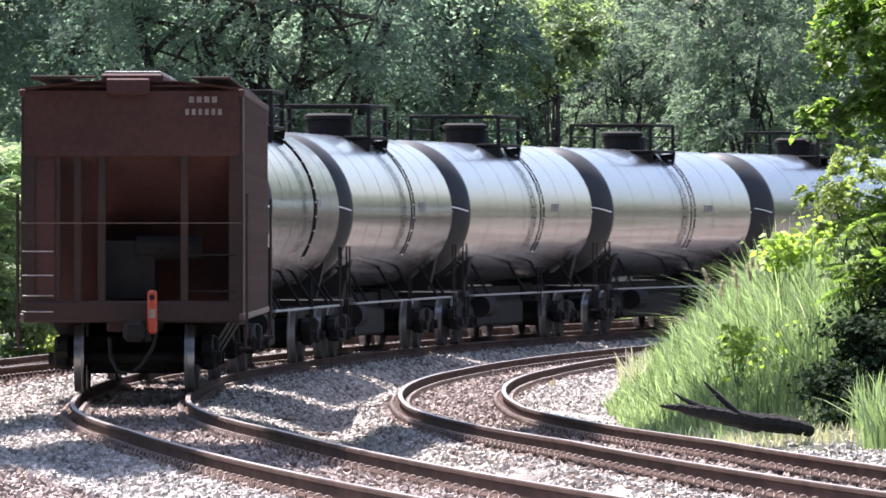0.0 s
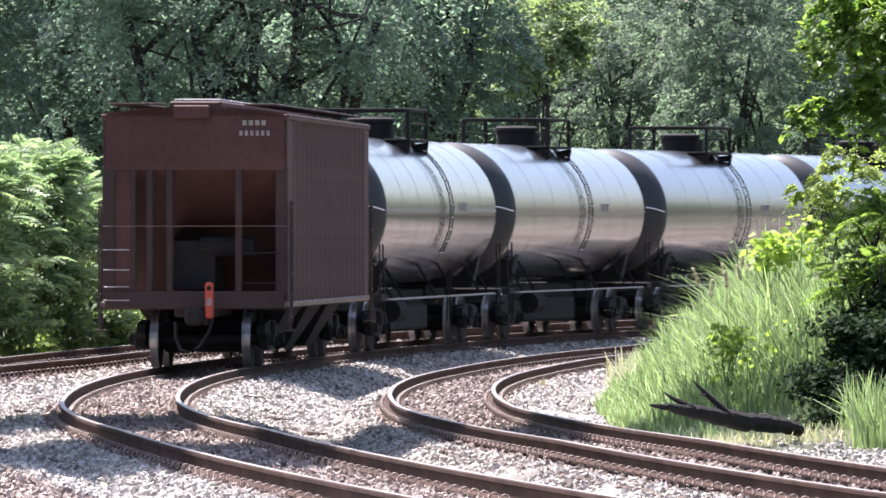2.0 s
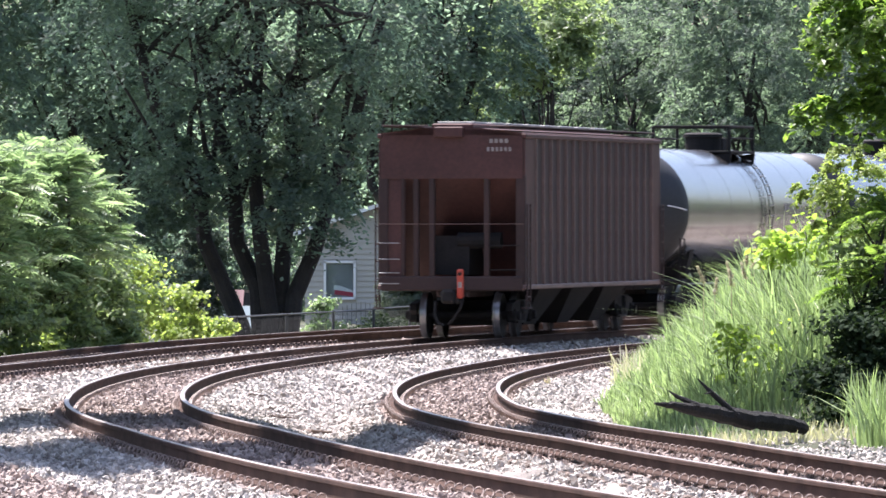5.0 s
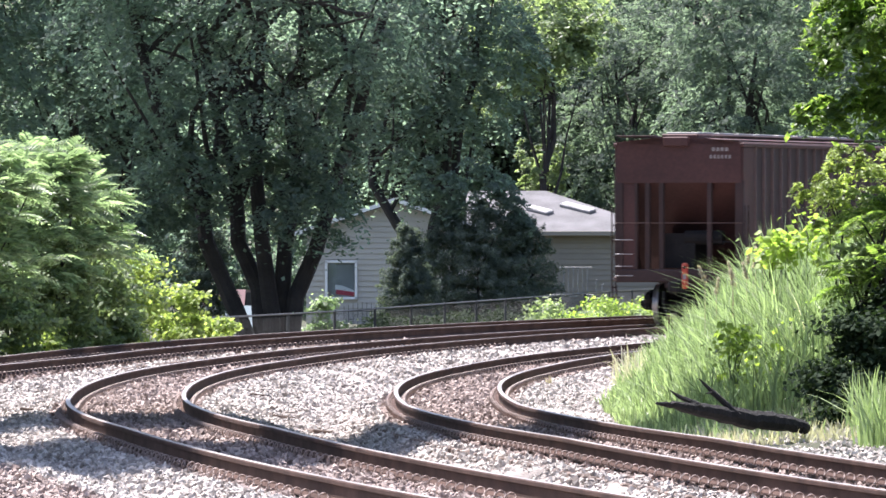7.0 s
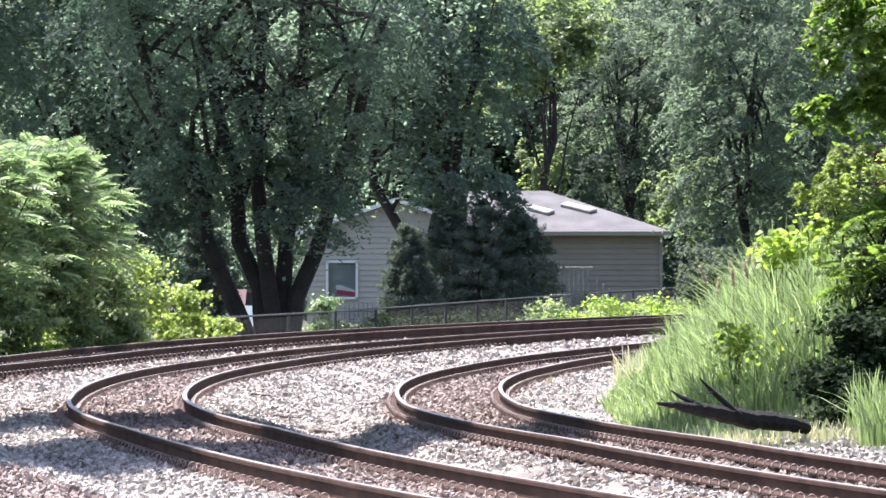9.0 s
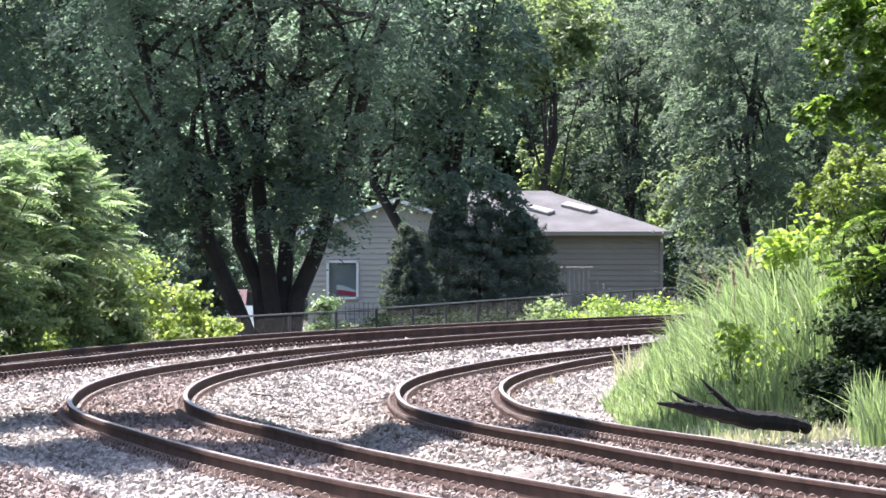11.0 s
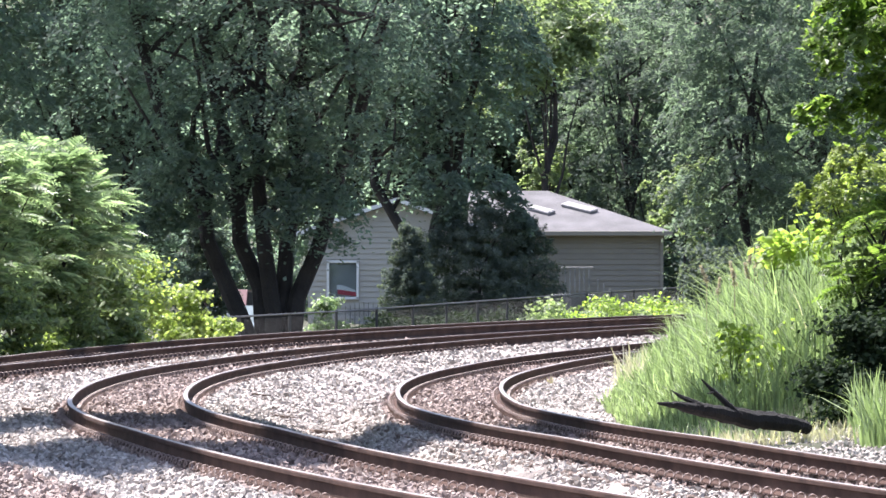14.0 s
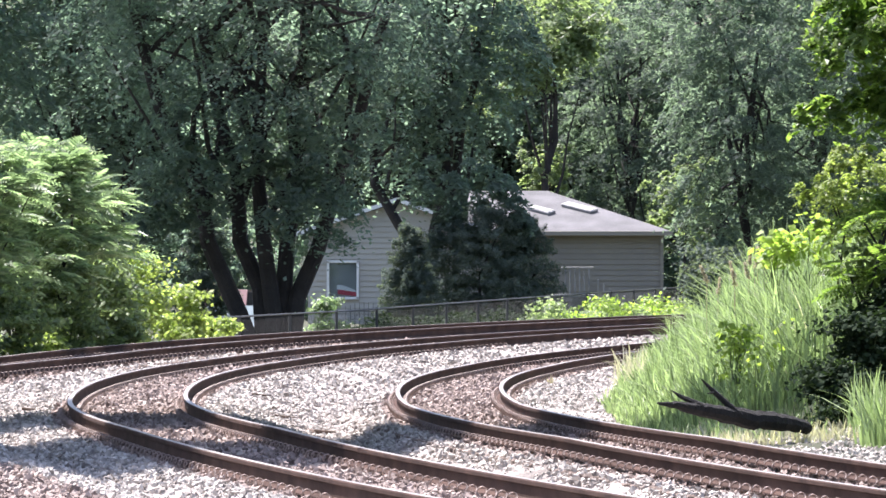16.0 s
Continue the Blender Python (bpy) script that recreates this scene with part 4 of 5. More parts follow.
def overhanging_tree(x, y, seed, centre, radii, leaves):
    r = np.random.default_rng(seed)
    t = thing("overhanging_tree", "tall tree whose limbs shade the tracks", "tree", at_ground(x, y), group="trees that shade the tracks")
    P, out, K = crown_points(r, centre, radii, 150, leaves, 0.75, 0.05)
    P[:, 2] = np.maximum(P[:, 2], 6.6 + r.uniform(0, 0.6, len(P)))
    g = Geo()
    branch(g, (0, 0, -0.4), (0.6, 0, 6.5), 0.28, 0.18, r, 5, 9)
    for k in K[:26]:
        branch(g, (0.6, 0, 6.0 + r.uniform(-1, 0.5)), k, 0.09, 0.02, r, 4, 6)
    part("trunk", g, M_BARK, t)
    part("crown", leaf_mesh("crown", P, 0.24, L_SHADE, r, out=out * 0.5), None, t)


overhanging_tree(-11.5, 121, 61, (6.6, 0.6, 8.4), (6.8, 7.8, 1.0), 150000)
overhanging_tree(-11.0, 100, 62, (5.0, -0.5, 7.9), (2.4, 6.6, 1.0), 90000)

# sumac thicket beyond the outer track
for k, (x, y, h, sp, n, mat) in enumerate(((-8.9, 181, 4.5, 1.5, 90, L_SUMAC), (-7.6, 186, 4.2, 1.3, 84, L_SUMAC), (-7.25, 192, 3.9, 1.1, 66, L_SUMAC), (-8.3, 192, 4.6, 1.6, 84, L_SUMAC), (-10.4, 186, 4.6, 1.6, 40, L_SUMAC))):
    sumac(70 + k, "bright green sumac shrub with feathery leaves beyond the track", h, sp, n, at_ground(x, y), mat, 0.74)
for k, (x, y, rx, rz) in enumerate(((-6.15, 197, 0.55, 1.3), (-5.45, 203, 0.5, 0.85), (-4.85, 209, 0.5, 0.5), (-7.6, 184, 0.6, 0.35), (-8.8, 177, 0.7, 0.45))):
    shrub("leafy_shrub", "yellow-green leafy shrub at the track side", 80 + k, (rx, 0.9, rz), 2400, 0.12, L_YOUNG, at_ground(x, y), 34, group="track side shrubs", loose=0.13)
for k, (x, y, rx, rz) in enumerate(((-7.9, 180, 0.8, 0.8), (-7.15, 185, 0.75, 1.0), (-6.7, 190, 0.6, 1.1), (-8.6, 174, 0.7, 0.65), (-6.3, 193, 0.45, 0.7))):
    shrub("thicket_shrub", "deep green shrub at the shaded foot of the thicket", 140 + k, (rx, 0.8, rz), 4200, 0.11, L_INNER, at_ground(x, y), 44, group="shrubs below the thicket", loose=0.15)
# evergreens before the house
def evergreen(seed, radius, height, leaves, m):
    """Tiers of flat feathery boughs that shorten towards the tip."""
    r = np.random.default_rng(seed)
    t = thing("evergreen_shrub", "dark spreading evergreen before the house wall", "shrub", m, group="evergreens by the house")
    n = 190
    u = 0.04 + 0.96 * r.random(n) ** 1.15
    a = r.uniform(0, 2 * math.pi, n)
    reach = radius * (1.1 - u) ** 0.55 * r.uniform(0.75, 1.2, n) * 1.15
    idx = r.integers(0, n, leaves)
    s = r.random(leaves) ** 0.6
    side = r.normal(size=leaves) * 0.16 * (1.15 - s)
    d = reach[idx] * s
    ca, sa = np.cos(a)[idx], np.sin(a)[idx]
    z = height * u[idx] + 0.28 * d - 0.1 * d ** 2 + r.normal(size=leaves) * 0.06
    P = np.stack([ca * d - sa * side, sa * d + ca * side, z], -1)
    g = Geo()
    branch(g, (0, 0, -0.4), (0, 0, height * 0.95), 0.08, 0.015, r, 5, 7)
    part("trunk", g, M_BARK, t)
    part("foliage", leaf_mesh("foliage", P, 0.15, L_NEEDLE, r, slim=0.2, out=np.stack([ca, sa, ca * 0 + 0.9], -1)), None, t)


for k, (x, y, rx, rz) in enumerate(((-1.05, 300, 0.95, 1.85), (1.3, 303, 1.75, 2.1), (2.45, 305, 1.35, 2.0), (0.3, 304, 1.6, 2.0))):
    evergreen(90 + k, rx, rz * 1.75, 24000, at_ground(x, y))
evergreen(95, 0.85, 3.4, 16000, at_ground(-6.1, 252))
shrub("garden_shrub", "small round garden shrub by the fence", 97, (0.45, 0.5, 0.85), 1800, 0.11, L_SUMAC, at_ground(-2.95, 246), 24)
for k in range(16):
    x, y = 3.2 + k * 0.42 + rng.uniform(-0.2, 0.2), 286 + k * 3.2
    shrub("weed_clump", "sunlit green weeds along the fence", 100 + k, (0.55, 1.4, 0.26 + 0.25 * (k % 4 == 0) + (0.3 if k > 12 else 0)), 900, 0.13, L_VINE if k % 3 else L_LIME, at_ground(x, y, dz=0.15), 18, group="weeds along the fence")

# ------------------------------------------------------------------ reed bank
def blades(name, X, Y, H, mat, r, width=0.0135):
    n = len(X)
    Z = ground_z(X, Y)
    lean = r.normal(size=(n, 2)) * np.where(r.random((n, 1)) < 0.3, 0.3, 0.13) + np.array((-0.04, 0))
    side = unit(np.stack([r.normal(size=n), r.normal(size=n) * 0.6, np.zeros(n)], -1))
    V = []
    for a, w in ((0, 1.0), (0.45, 0.9), (0.8, 0.55), (1.0, 0.04)):
        bend = (a ** 2.2) * H
        p = np.stack([X + lean[:, 0] * bend * 1.6, Y + lean[:, 1] * bend * 1.6, Z + H * a * (1 - 0.12 * a * np.abs(lean[:, 0]) * 4)], -1)
        V += [p - side * width * w, p + side * width * w]
    V = np.stack(V, 1).reshape(-1, 3)
    F = np.array([(0, 1, 3, 2), (2, 3, 5, 4), (4, 5, 7, 6)])
    F = (F[None] + 8 * np.arange(n)[:, None, None]).reshape(-1, 4)
    return npmesh(name, V, F, mat)


def reed_bank():
    r = np.random.default_rng(5)
    n = 34000
    Y = r.uniform(118, 168, n)
    left = 2.5 + 0.16 * np.sin(Y * 0.7) + np.clip(Y - 142, 0, 30) * 0.03
    X = left + (7.2 - left) * r.random(n) ** 1.25
    H = np.clip(0.22 + 0.5 * (X - left), 0.18, 1.35) * np.where(r.random(n) < 0.12, r.uniform(1.05, 1.3, n), r.uniform(0.45, 1.08, n))
    H = np.where(track_coords(X, Y)[1] > 6.15, H, 0.02)
    tuft = np.array([noise.noise((x * 1.7, y * 0.55, 3.0)) for x, y in zip(X, Y)])
    ok = (tuft > r.uniform(-0.55, 0.25, n)) & (H > 0.05)
    X, Y, H = X[ok], Y[ok], H[ok] * (1 + 0.35 * tuft[ok])
    tagged(new("reed_bed", blades("reed_bed", X, Y, H, L_REED, r)), "dense pale green reeds and grass on the bank", "grass", kind="stuff")
    dead = r.random(len(X)) < 0.09
    tagged(new("dead_reeds", blades("dead_reeds", X[dead] + 0.02, Y[dead] - 0.03, H[dead] * r.uniform(0.35, 0.8, dead.sum()), L_STRAW, r, 0.009)), "bleached dead stalks among the reeds", "grass", kind="stuff")
    n = 5200
    Y = r.uniform(114, 150, n)
    X = r.uniform(2.35, 5.2, n) + np.clip(118 - Y, 0, 9) * 0.1
    tagged(new("short_grass", blades("short_grass", X, Y, r.uniform(0.08, 0.32, n), L_REED, r, 0.012)), "short dry grass at the foot of the bank", "grass", kind="stuff")
    n = 3800
    Y = r.uniform(112.8, 119, n)
    X = r.uniform(2.6, 6.2, n)
    tagged(new("dry_grass", blades("dry_grass", X, Y, r.uniform(0.05, 0.2, n), L_STRAW, r, 0.009)), "thin dry grass around the fallen log", "grass", kind="stuff")
    n = 260
    Y = r.uniform(111, 114.5, n)
    X = 5.02 + r.normal(size=n) * 0.14
    tagged(new("reed_clump", blades("reed_clump", X, Y, r.uniform(0.35, 0.85, n), L_REED, r, 0.013)), "pale reed clump near the ballast edge", "grass", kind="stuff")

    n = 170
    Y = r.uniform(150, 164, n)
    X = 3.0 + (Y - 150) * 0.012 + r.normal(size=n) * 0.16
    ok = track_coords(X, Y)[1] > 6.1
    X, Y = X[ok], Y[ok]
    tagged(new("straw_tufts", blades("straw_tufts", X, Y, r.uniform(0.25, 0.7, len(X)), L_STRAW, r, 0.011)), "bleached straw at the track edge", "grass", kind="stuff")
    n = 9
    tagged(new("grass_tuft", blades("grass_tuft", 1.78 + r.normal(size=n) * 0.03, 164 + r.normal(size=n) * 0.1, r.uniform(0.1, 0.2, n), L_PLUME, r, 0.012)), "small pale grass tuft between the rails", "grass")


reed_bank()


def plume(x, y, z, lean, seed):
    r = np.random.default_rng(seed)
    t = thing("reed_plume", "brownish feathery seed head above the reeds", "reed", Matrix.Translation((x, y, z)), group="seed heads in the reeds")
    part("stalk", Geo().tube((0, 0, -1.3), (0, 0, 0.05), 0.007, 0.005, 5), L_PLUME, t)
    n = 150
    a = (np.arange(n) + 0.5) / n
    C = np.stack([lean * a * 0.12 + r.normal(size=n) * 0.018 * (1 - a * 0.7), r.normal(size=n) * 0.015, a * 0.24], -1)
    part("seed_head", leaf_mesh("seed_head", C, 0.05, L_PLUME, r, slim=0.3), None, t)


for k in range(11):
    plume(3.85 + 0.9 * k / 10 + rng.uniform(-0.1, 0.1), 138 + rng.uniform(-4, 4), 1.22 + 0.045 * k + rng.uniform(-0.12, 0.15), rng.uniform(-1, 1), 200 + k)

# vines with broad lime leaves
shrub("vine_tangle", "lime-green broad-leaved vine on top of the reeds", 120, (0.62, 0.6, 0.36), 330, 0.12, L_VINE, Matrix.Translation((4.8, 130, 1.62)), 26, 0.95, loose=0.25)
shrub("vine_tangle", "lime-green broad-leaved vine on top of the reeds", 121, (0.26, 0.4, 0.24), 130, 0.125, L_VINE, Matrix.Translation((4.45, 131, 1.5)), 12, 0.95, loose=0.25)
shrub("broadleaf_weed", "yellow-green broad-leaved weed among the reeds", 122, (0.55, 0.5, 0.42), 200, 0.08, L_VINE, Matrix.Translation((3.85, 120.5, 0.05)), 60, 0.95, loose=0.3)
shrub("broadleaf_weed", "yellow-green broad-leaved weed among the reeds", 123, (0.26, 0.3, 0.2), 110, 0.10, L_VINE, Matrix.Translation((3.6, 120.5, 0.55)), 12, 0.95, loose=0.3)
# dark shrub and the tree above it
# shade of the tree above is put into these shrubs' leaf colour
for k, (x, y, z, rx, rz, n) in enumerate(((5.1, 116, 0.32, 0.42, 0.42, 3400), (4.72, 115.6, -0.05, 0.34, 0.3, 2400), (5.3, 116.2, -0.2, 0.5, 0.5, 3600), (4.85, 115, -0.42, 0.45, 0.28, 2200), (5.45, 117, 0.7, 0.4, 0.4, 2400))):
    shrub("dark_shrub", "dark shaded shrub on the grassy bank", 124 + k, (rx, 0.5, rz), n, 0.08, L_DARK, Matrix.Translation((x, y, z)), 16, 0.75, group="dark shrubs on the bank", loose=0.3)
sumac(130, "bright green sumac drooping over the bank", 2.1, 0.75, 18, Matrix.Translation((5.3, 117.4, 0.3)), L_BANK, 0.5, low=0.4, group="sumac on the bank")
tree("young_tree", "sunlit yellow-green young tree over the bank", 132, 3.3, 0.85, 0, [(0, 0, (-0.3, 0))], 0.065, L_YOUNG, 8000, 22, 0.03, at=at_ground(5.05, 119), low=0.55, limbs=6)
tree("bank_tree", "tall leafy tree on the bank beside the tracks", 133, 11, 3.0, 0, [(0, 0, (-0.6, 0))], 0.13, L_BANK, 15000, 100, 0.2, at=at_ground(7.7, 121), low=0.42,
     lobes=(((-2.35, -3.0, 4.1), (1.05, 1.0, 1.1), 4200), ((-3.1, -3.0, 2.75), (0.42, 0.5, 0.22), 480), ((-2.95, -3.0, 3.6), (0.5, 0.5, 0.55), 800), ((-2.4, -3.0, 2.9), (0.7, 0.6, 0.35), 900)))


def fallen_log():
    r = np.random.default_rng(8)
    t = thing("fallen_log", "black fallen log with broken snags", "log")
    g = Geo()
    pts = [(4.2, 113.1, -0.25), (3.95, 112.9, -0.19), (3.55, 112.6, -0.14), (3.12, 112.3, -0.06), (2.75, 112, 0.01), (2.44, 111.8, 0.06)]
    rad = [0.07, 0.1, 0.115, 0.095, 0.06, 0.015]
    fine = [Vector(pts[i]).lerp(Vector(pts[i + 1]), a / 6) for i in range(5) for a in range(6)] + [Vector(pts[5])]
    wide = [rad[i] + (rad[i + 1] - rad[i]) * a / 6 for i in range(5) for a in range(6)] + [rad[5]]
    fine = [p + Vector(r.normal(size=3)) * 0.006 for p in fine]
    g.sweep(fine, [w * r.uniform(0.93, 1.06) for w in wide], 9)
    part("trunk", g, M_LOG, t)
    part("snag", Geo().tube((3.4, 112.4, -0.1), (3.1, 112.4, 0.17), 0.042, 0.03, 8).tube((3.1, 112.4, 0.17), (2.94, 112.4, 0.33), 0.03, 0.006, 8).tube((3.1, 112.4, 0.17), (3.02, 112.3, 0.16), 0.02, 0.006, 6), M_LOG, t)
    part("snag", Geo().tube((2.95, 112.1, 0.02), (2.7, 112.1, 0.13), 0.04, 0.025, 7).tube((2.7, 112.1, 0.13), (2.6, 112.1, 0.2), 0.025, 0.006, 7), M_LOG, t)
    part("snag", Geo().tube((2.8, 112.0, 0.03), (2.62, 111.9, 0.03), 0.03, 0.008, 7), M_LOG, t)


fallen_log()


def debris(x, y, turn, size, label, seed):
    r = np.random.default_rng(seed)
    z = float(ground_z(x, y)) + 0.05
    t = thing("wood_scrap", label, "debris", Matrix.Translation((x, y, z)) @ Matrix.Rotation(radians(turn), 4, "Z") @ Matrix.Rotation(radians(6), 4, "Y"), group="wood scraps on the ballast")
    part("board", Geo().box((0, 0, 0), size, 0.01), M_TIE, t)
    part("splinter", Geo().prism([(0, -0.02), (size[0] * 0.9, 0), (0, 0.02)], 0.0, 0.015, "Z"), M_TIE, t)


debris(-1.64, 131, 14, (0.3, 0.5, 0.05), "greyish split board lying on the ballast", 1)
debris(-2.3, 134, -25, (0.4, 0.05, 0.03), "thin dark stick on pale ballast", 2)
debris(-2.75, 146, 35, (0.25, 0.05, 0.03), "short dark stick on pale ballast", 3)
debris(-5.4, 129, 5, (0.3, 0.06, 0.04), "dark weathered stick beside the track", 4)


# ------------------------------------------------------------------ house
def house():
    h = thing("house", "low grey-sided house with skylights in a shingled roof", "house")
    gx0, gx1, px, gy, wy = -4.75, 1.45, -1.65, 343.0, 345.0
    base, eave, peak = -1.15, 2.3, 3.34
    part("wall", Geo().box(((gx0 + gx1) / 2, 348, (base + eave) / 2), (gx1 - gx0 - 0.1, 9.7, eave - base), 0.02), M_SIDING, h)
    part("wall", Geo().prism([(gx0 + 0.05, eave), (gx1 - 0.05, eave), (px, peak - 0.06)], gy + 0.15, 352.8, "Y"), M_SIDING, h)
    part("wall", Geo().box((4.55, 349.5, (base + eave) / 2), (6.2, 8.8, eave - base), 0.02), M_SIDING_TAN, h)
    # lap siding, board by board
    step, z = 0.19, base
    while z < peak - 0.2:
        lo, hi = gx0, gx1
        if z + step > eave:
            f = (z + step - eave) / (peak - eave)
            lo, hi = gx0 + (px - gx0) * f, gx1 - (gx1 - px) * f
        spans = [(lo, hi)]
        if z + step > -0.12 and z < 1.28:
            spans = [(lo, -4.1), (-2.96, hi)]
        for a, b in spans:
            part("siding_board", Geo().prism([(gy + 0.14, z), (gy + 0.105, z), (gy + 0.135, z + step - 0.01), (gy + 0.14, z + step - 0.01)], a, b, "X"), M_SIDING, h)
        if z + step < eave:
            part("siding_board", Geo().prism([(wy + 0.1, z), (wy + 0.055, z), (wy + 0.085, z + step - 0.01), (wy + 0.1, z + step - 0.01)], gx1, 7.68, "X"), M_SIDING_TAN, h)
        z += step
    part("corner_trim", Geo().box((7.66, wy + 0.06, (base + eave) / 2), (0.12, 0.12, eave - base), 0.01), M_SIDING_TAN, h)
    # gable roof
    for s, x in ((-1, gx0 - 0.4), (1, gx1 + 0.4)):
        zx = eave - 0.4 * (peak - eave) / (px - gx0)
        part("roof", Geo().prism([(px, peak), (x, zx), (x, zx + 0.12), (px, peak + 0.14)], gy - 0.25, 352.8, "Y"), M_ROOF, h)
        part("barge_board", Geo().prism([(px, peak - 0.02), (x, zx - 0.04), (x, zx + 0.1), (px, peak + 0.12)], gy - 0.29, gy - 0.255, "Y"), M_TRIM, h)
    # hipped wing roof
    e, rz = eave - 0.02, 3.74
    v = [(gx1 - 0.6, wy - 0.4, e), (8.05, wy - 0.4, e), (8.05, 354.3, e), (gx1 - 0.6, 354.3, e), (gx1 - 0.6, 349.4, rz), (3.7, 349.4, rz)]
    part("roof", Geo().put(v + [(a, b, c - 0.1) for a, b, c in v[:4]], [(0, 1, 5, 4), (1, 2, 5), (2, 3, 4, 5), (0, 4, 3), (6, 9, 8, 7), (0, 6, 7, 1), (1, 7, 8, 2), (2, 8, 9, 3), (3, 9, 6, 0)]), M_ROOF, h)
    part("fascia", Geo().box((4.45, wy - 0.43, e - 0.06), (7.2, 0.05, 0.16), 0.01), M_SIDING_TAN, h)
    slope = math.atan2(rz - e, 4.8)
    for x, y, ln in ((3.45, 346.9, 1.0), (4.8, 347.2, 1.4)):
        m = Matrix.Translation((x, y, e + (y - wy + 0.4) * math.tan(slope) + 0.06)) @ Matrix.Rotation(slope, 4, "X") @ Matrix.Rotation(radians(49), 4, "Z")
        s = part("skylight", Geo().box((0, 0, 0), (0.38, ln, 0.12), 0.02, m), M_GRATE, h)
        part("pane", Geo().box((0, 0, 0.065), (0.3, ln - 0.1, 0.02), 0.004, m), M_GRATE, s)
    # window
    w = thing("window_1", "white-framed window with a red and white car reflection modelled behind the pane", "window", kind="structure")
    g = Geo()
    for x in (-4.05, -3.01):
        g.box((x, gy + 0.09, 0.59), (0.09, 0.12, 1.34), 0.01)
    for z in (-0.05, 1.23):
        g.box((-3.53, gy + 0.09, z), (1.12, 0.12, 0.09), 0.01)
    part("window_frame", g, M_TRIM, w)
    glass = bpy.data.materials.new("window_glass")
    glass.use_nodes = True
    b = glass.node_tree.nodes["Principled BSDF"]
    b.inputs["Base Color"].default_value, b.inputs["Roughness"].default_value, b.inputs["Transmission Weight"].default_value = (0.9, 0.95, 0.95, 1), 0.03, 1.0
    pane = part("pane", Geo().box((-3.53, gy + 0.1, 0.59), (1.0, 0.012, 1.22), 0.003), glass, w)
    pane.visible_shadow = False
    part("interior", Geo().box((-3.53, gy + 0.145, 0.59), (1.04, 0.006, 1.24), 0.001), material("dim_room", (0.2, 0.215, 0.21), (0.3, 0.315, 0.31), 0.9, bump=0), w)
    # red and white shapes behind the glass imitate a parked car's reflection
    mirrored_car = part("boat_hull", Geo().prism([(-3.72, 0.1), (-3.06, 0.02), (-3.06, 0.16), (-3.7, 0.26)], gy + 0.12, gy + 0.138, "Y"), material("reflected_red", (0.4, 0.03, 0.06), (0.5, 0.06, 0.1), 0.4, bump=0), w)
    part("boat_deck", Geo().prism([(-3.74, 0.26), (-3.06, 0.165), (-3.1, 0.24), (-3.5, 0.4), (-3.74, 0.42)], gy + 0.12, gy + 0.138, "Y"), M_TRIM, mirrored_car)


house()


def fence():
    f = thing("chain_link_fence", "low dark chain-link fence beyond the tracks", "fence", kind="structure")
    ys = np.arange(206, 352, 3.0)
    line = lambda y: float(np.interp(y, (200, 213, 236, 290, 335, 360), (-6.1, -4.7, -2.23, 2.94, 7.45, 10.0)))
    top = lambda y: float(np.interp(y, (213, 236, 290, 335), (0.27, 0.256, 0.30, 0.33)))
    pm = Geo().tube((0, 0, -1.35), (0, 0, 0.03), 0.035, 0.035, 8).mesh("post", M_FENCE)
    for y in ys[::3]:
        part("post", pm, None, f).location = (line(y), y, top(y))
    g = Geo()
    for a, b in zip(ys, ys[1:]):
        g.tube((line(a), a, top(a)), (line(b), b, top(b)), 0.024, 0.024, 6, False)
    part("top_rail", g, M_FENCE, f)
    V, F, n = [], [], 0
    for a in np.arange(206, 349, 0.2):
        for s in (-1, 1):
            b = a + s * 1.15
            if not 206 <= b <= 349:
                continue
            p, q = (line(a), a, top(a) - 1.15), (line(b), b, top(b) - 0.02)
            V += [(p[0] - 0.0011, p[1], p[2]), (p[0] + 0.0011, p[1], p[2]), (q[0] + 0.0011, q[1], q[2]), (q[0] - 0.0011, q[1], q[2])]
            F.append((n, n + 1, n + 2, n + 3))
            n += 4
    tagged(part("wire_mesh", npmesh("wire_mesh", V, F, M_WIRE), None, f), kind="stuff")


fence()


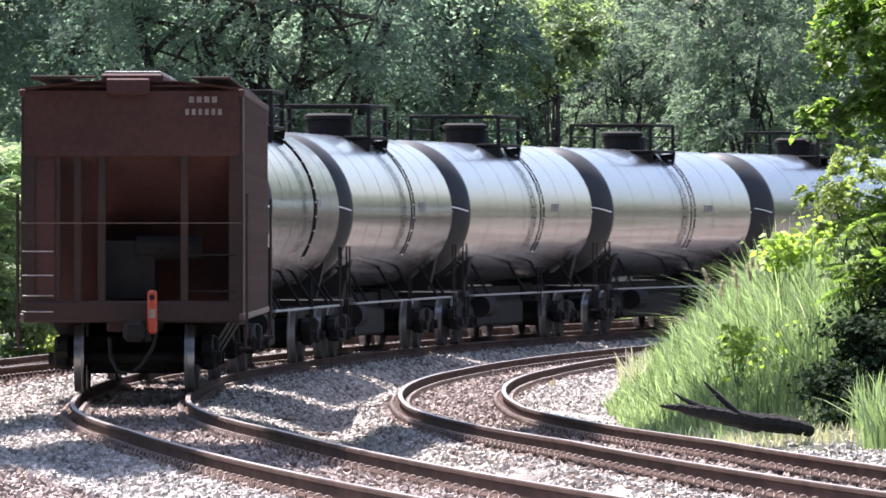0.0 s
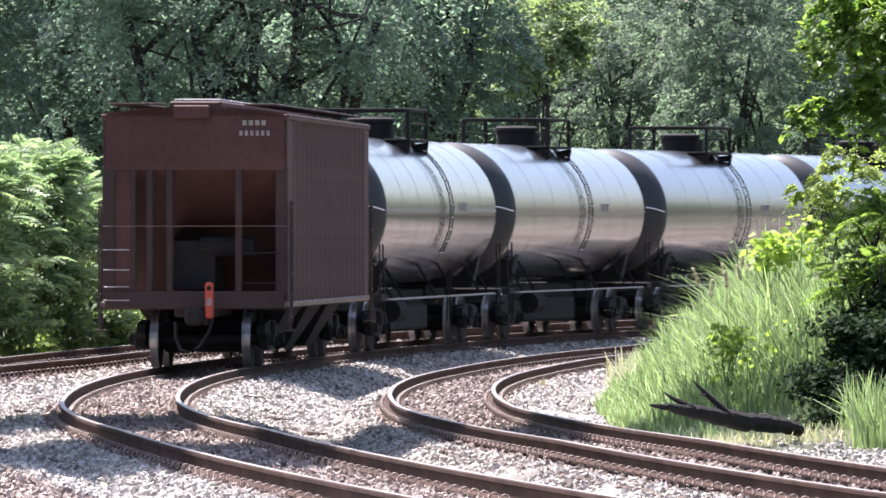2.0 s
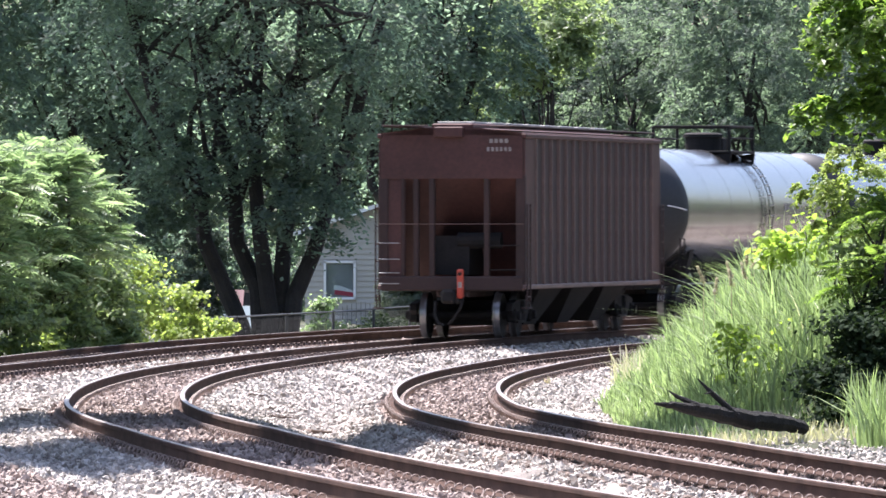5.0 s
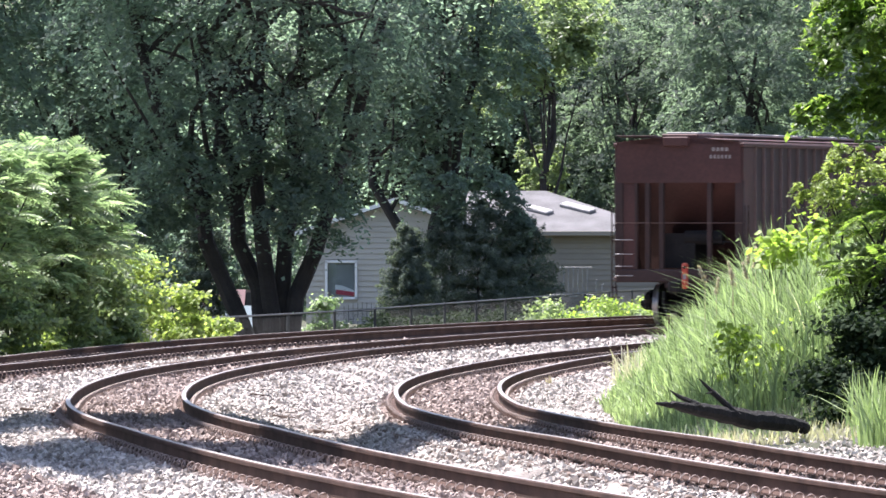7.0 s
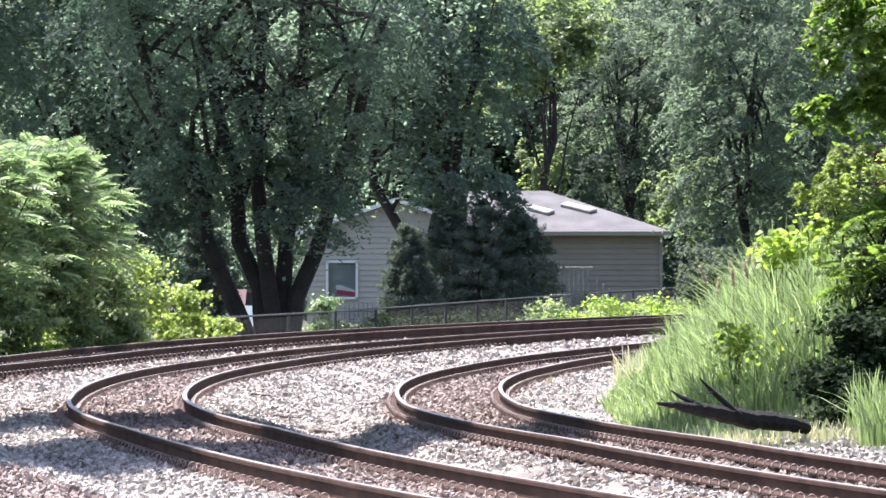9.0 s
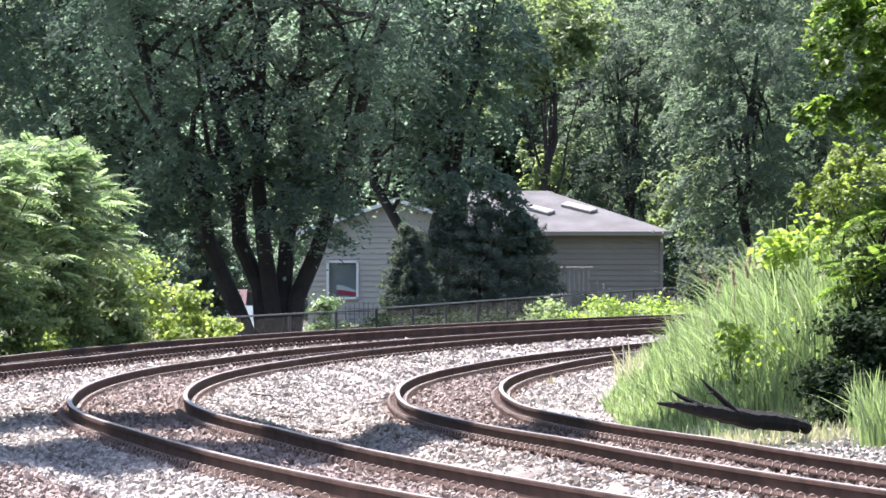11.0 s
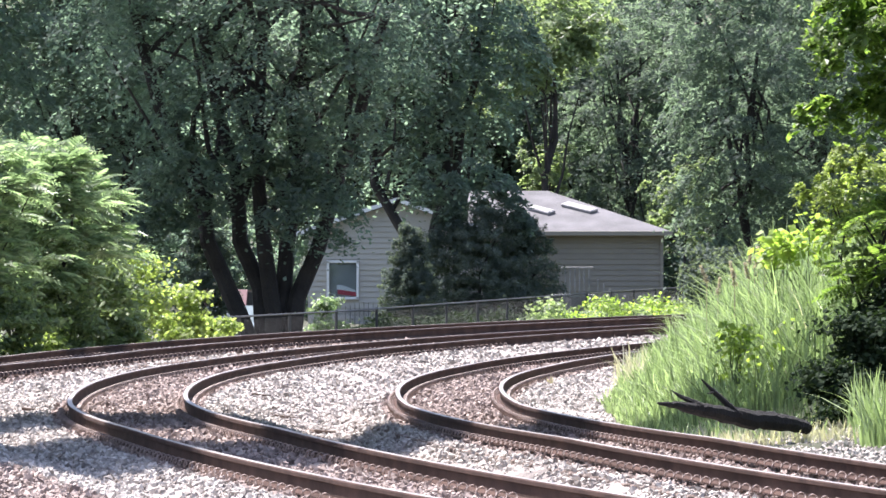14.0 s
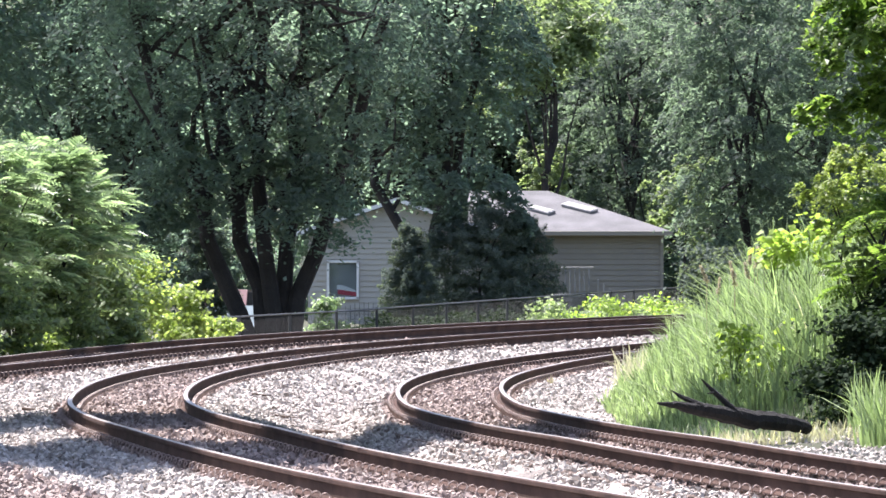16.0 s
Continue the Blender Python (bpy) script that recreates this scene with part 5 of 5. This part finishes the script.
def parked_car(m, paint, label):
    c = thing("parked_car", label, "car", m, group="cars parked by the house")
    body = Geo().prism([(-2.2, 0.35), (2.2, 0.35), (2.25, 0.75), (1.2, 0.88), (-1.9, 0.92), (-2.25, 0.8)], -0.85, 0.85, "Y")
    part("body", body, paint, c)
    part("cabin", Geo().prism([(-1.7, 0.9), (1.0, 0.88), (0.35, 1.38), (-1.2, 1.4)], -0.72, 0.72, "Y"), paint, c)
    for s in (-1, 1):
        part("side_window", Geo().prism([(-1.45, 0.95), (0.75, 0.93), (0.25, 1.3), (-1.1, 1.32)], s * 0.73 - 0.01, s * 0.73 + 0.01, "Y"), M_UNDER, c)
        for x in (-1.4, 1.4):
            part("wheel", Geo().tube((x, s * 0.75, 0.32), (x, s * 0.88, 0.32), 0.32, 0.32, 18), M_UNDER, c)


parked_car(at_ground(-6.45, 292, 86), material("red_car_paint", (0.06, 0.006, 0.009), (0.09, 0.011, 0.014), 0.3, bump=0, coat=0.5), "dark red car parked behind the trees")
parked_car(at_ground(-5.95, 270, 94, dz=-0.36), material("white_car_paint", (0.13, 0.18, 0.2), (0.2, 0.25, 0.26), 0.3, bump=0, coat=0.5), "pale car parked behind the fence")


def wooden_steps():
    t = thing("wooden_steps", "grey weathered wooden steps with slatted railing by the house", "steps", Matrix.Translation((4.0, 331, -0.95)))
    for k in range(6):
        part("baluster", Geo().box((0.1 + k * 0.16, 0, 1.55), (0.05, 0.05, 0.9), 0.008), M_GRATE, t)
    part("handrail", Geo().box((0.5, 0, 2.0), (1.1, 0.08, 0.06), 0.01), M_GRATE, t)
    part("deck", Geo().box((0.4, 0.6, 1.05), (1.4, 1.3, 0.1), 0.01), M_GRATE, t)
    for k in range(5):
        part("tread", Geo().box((1.2 + k * 0.2, 0.5, 0.95 - k * 0.18), (0.26, 1.0, 0.05), 0.008), M_GRATE, t)
        part("slat", Geo().box((1.2 + k * 0.2, -0.02, 1.3 - k * 0.16), (0.05, 0.04, 0.62), 0.006, Matrix.Translation((0, 0, 0))), M_GRATE, t)
    for x in (-0.2, 1.0, 2.1):
        part("post", Geo().box((x, 0.05, 0.5), (0.09, 0.09, 1.1), 0.01), M_GRATE, t)


wooden_steps()


def garden_gate():
    t = thing("iron_garden_gate", "thin dark iron garden gate behind the fence", "gate", Matrix.Translation((-3.0, 300, -1.0)))
    for k in range(9):
        part("picket", Geo().tube((k * 0.14, 0, 0.05), (k * 0.14, 0, 0.95 + 0.12 * math.sin(k * 0.39)), 0.012, 0.008, 6), M_FENCE, t)
    for z in (0.2, 0.8):
        part("cross_bar", Geo().box((0.56, 0, z), (1.16, 0.02, 0.03), 0.004), M_FENCE, t)


garden_gate()

motions()
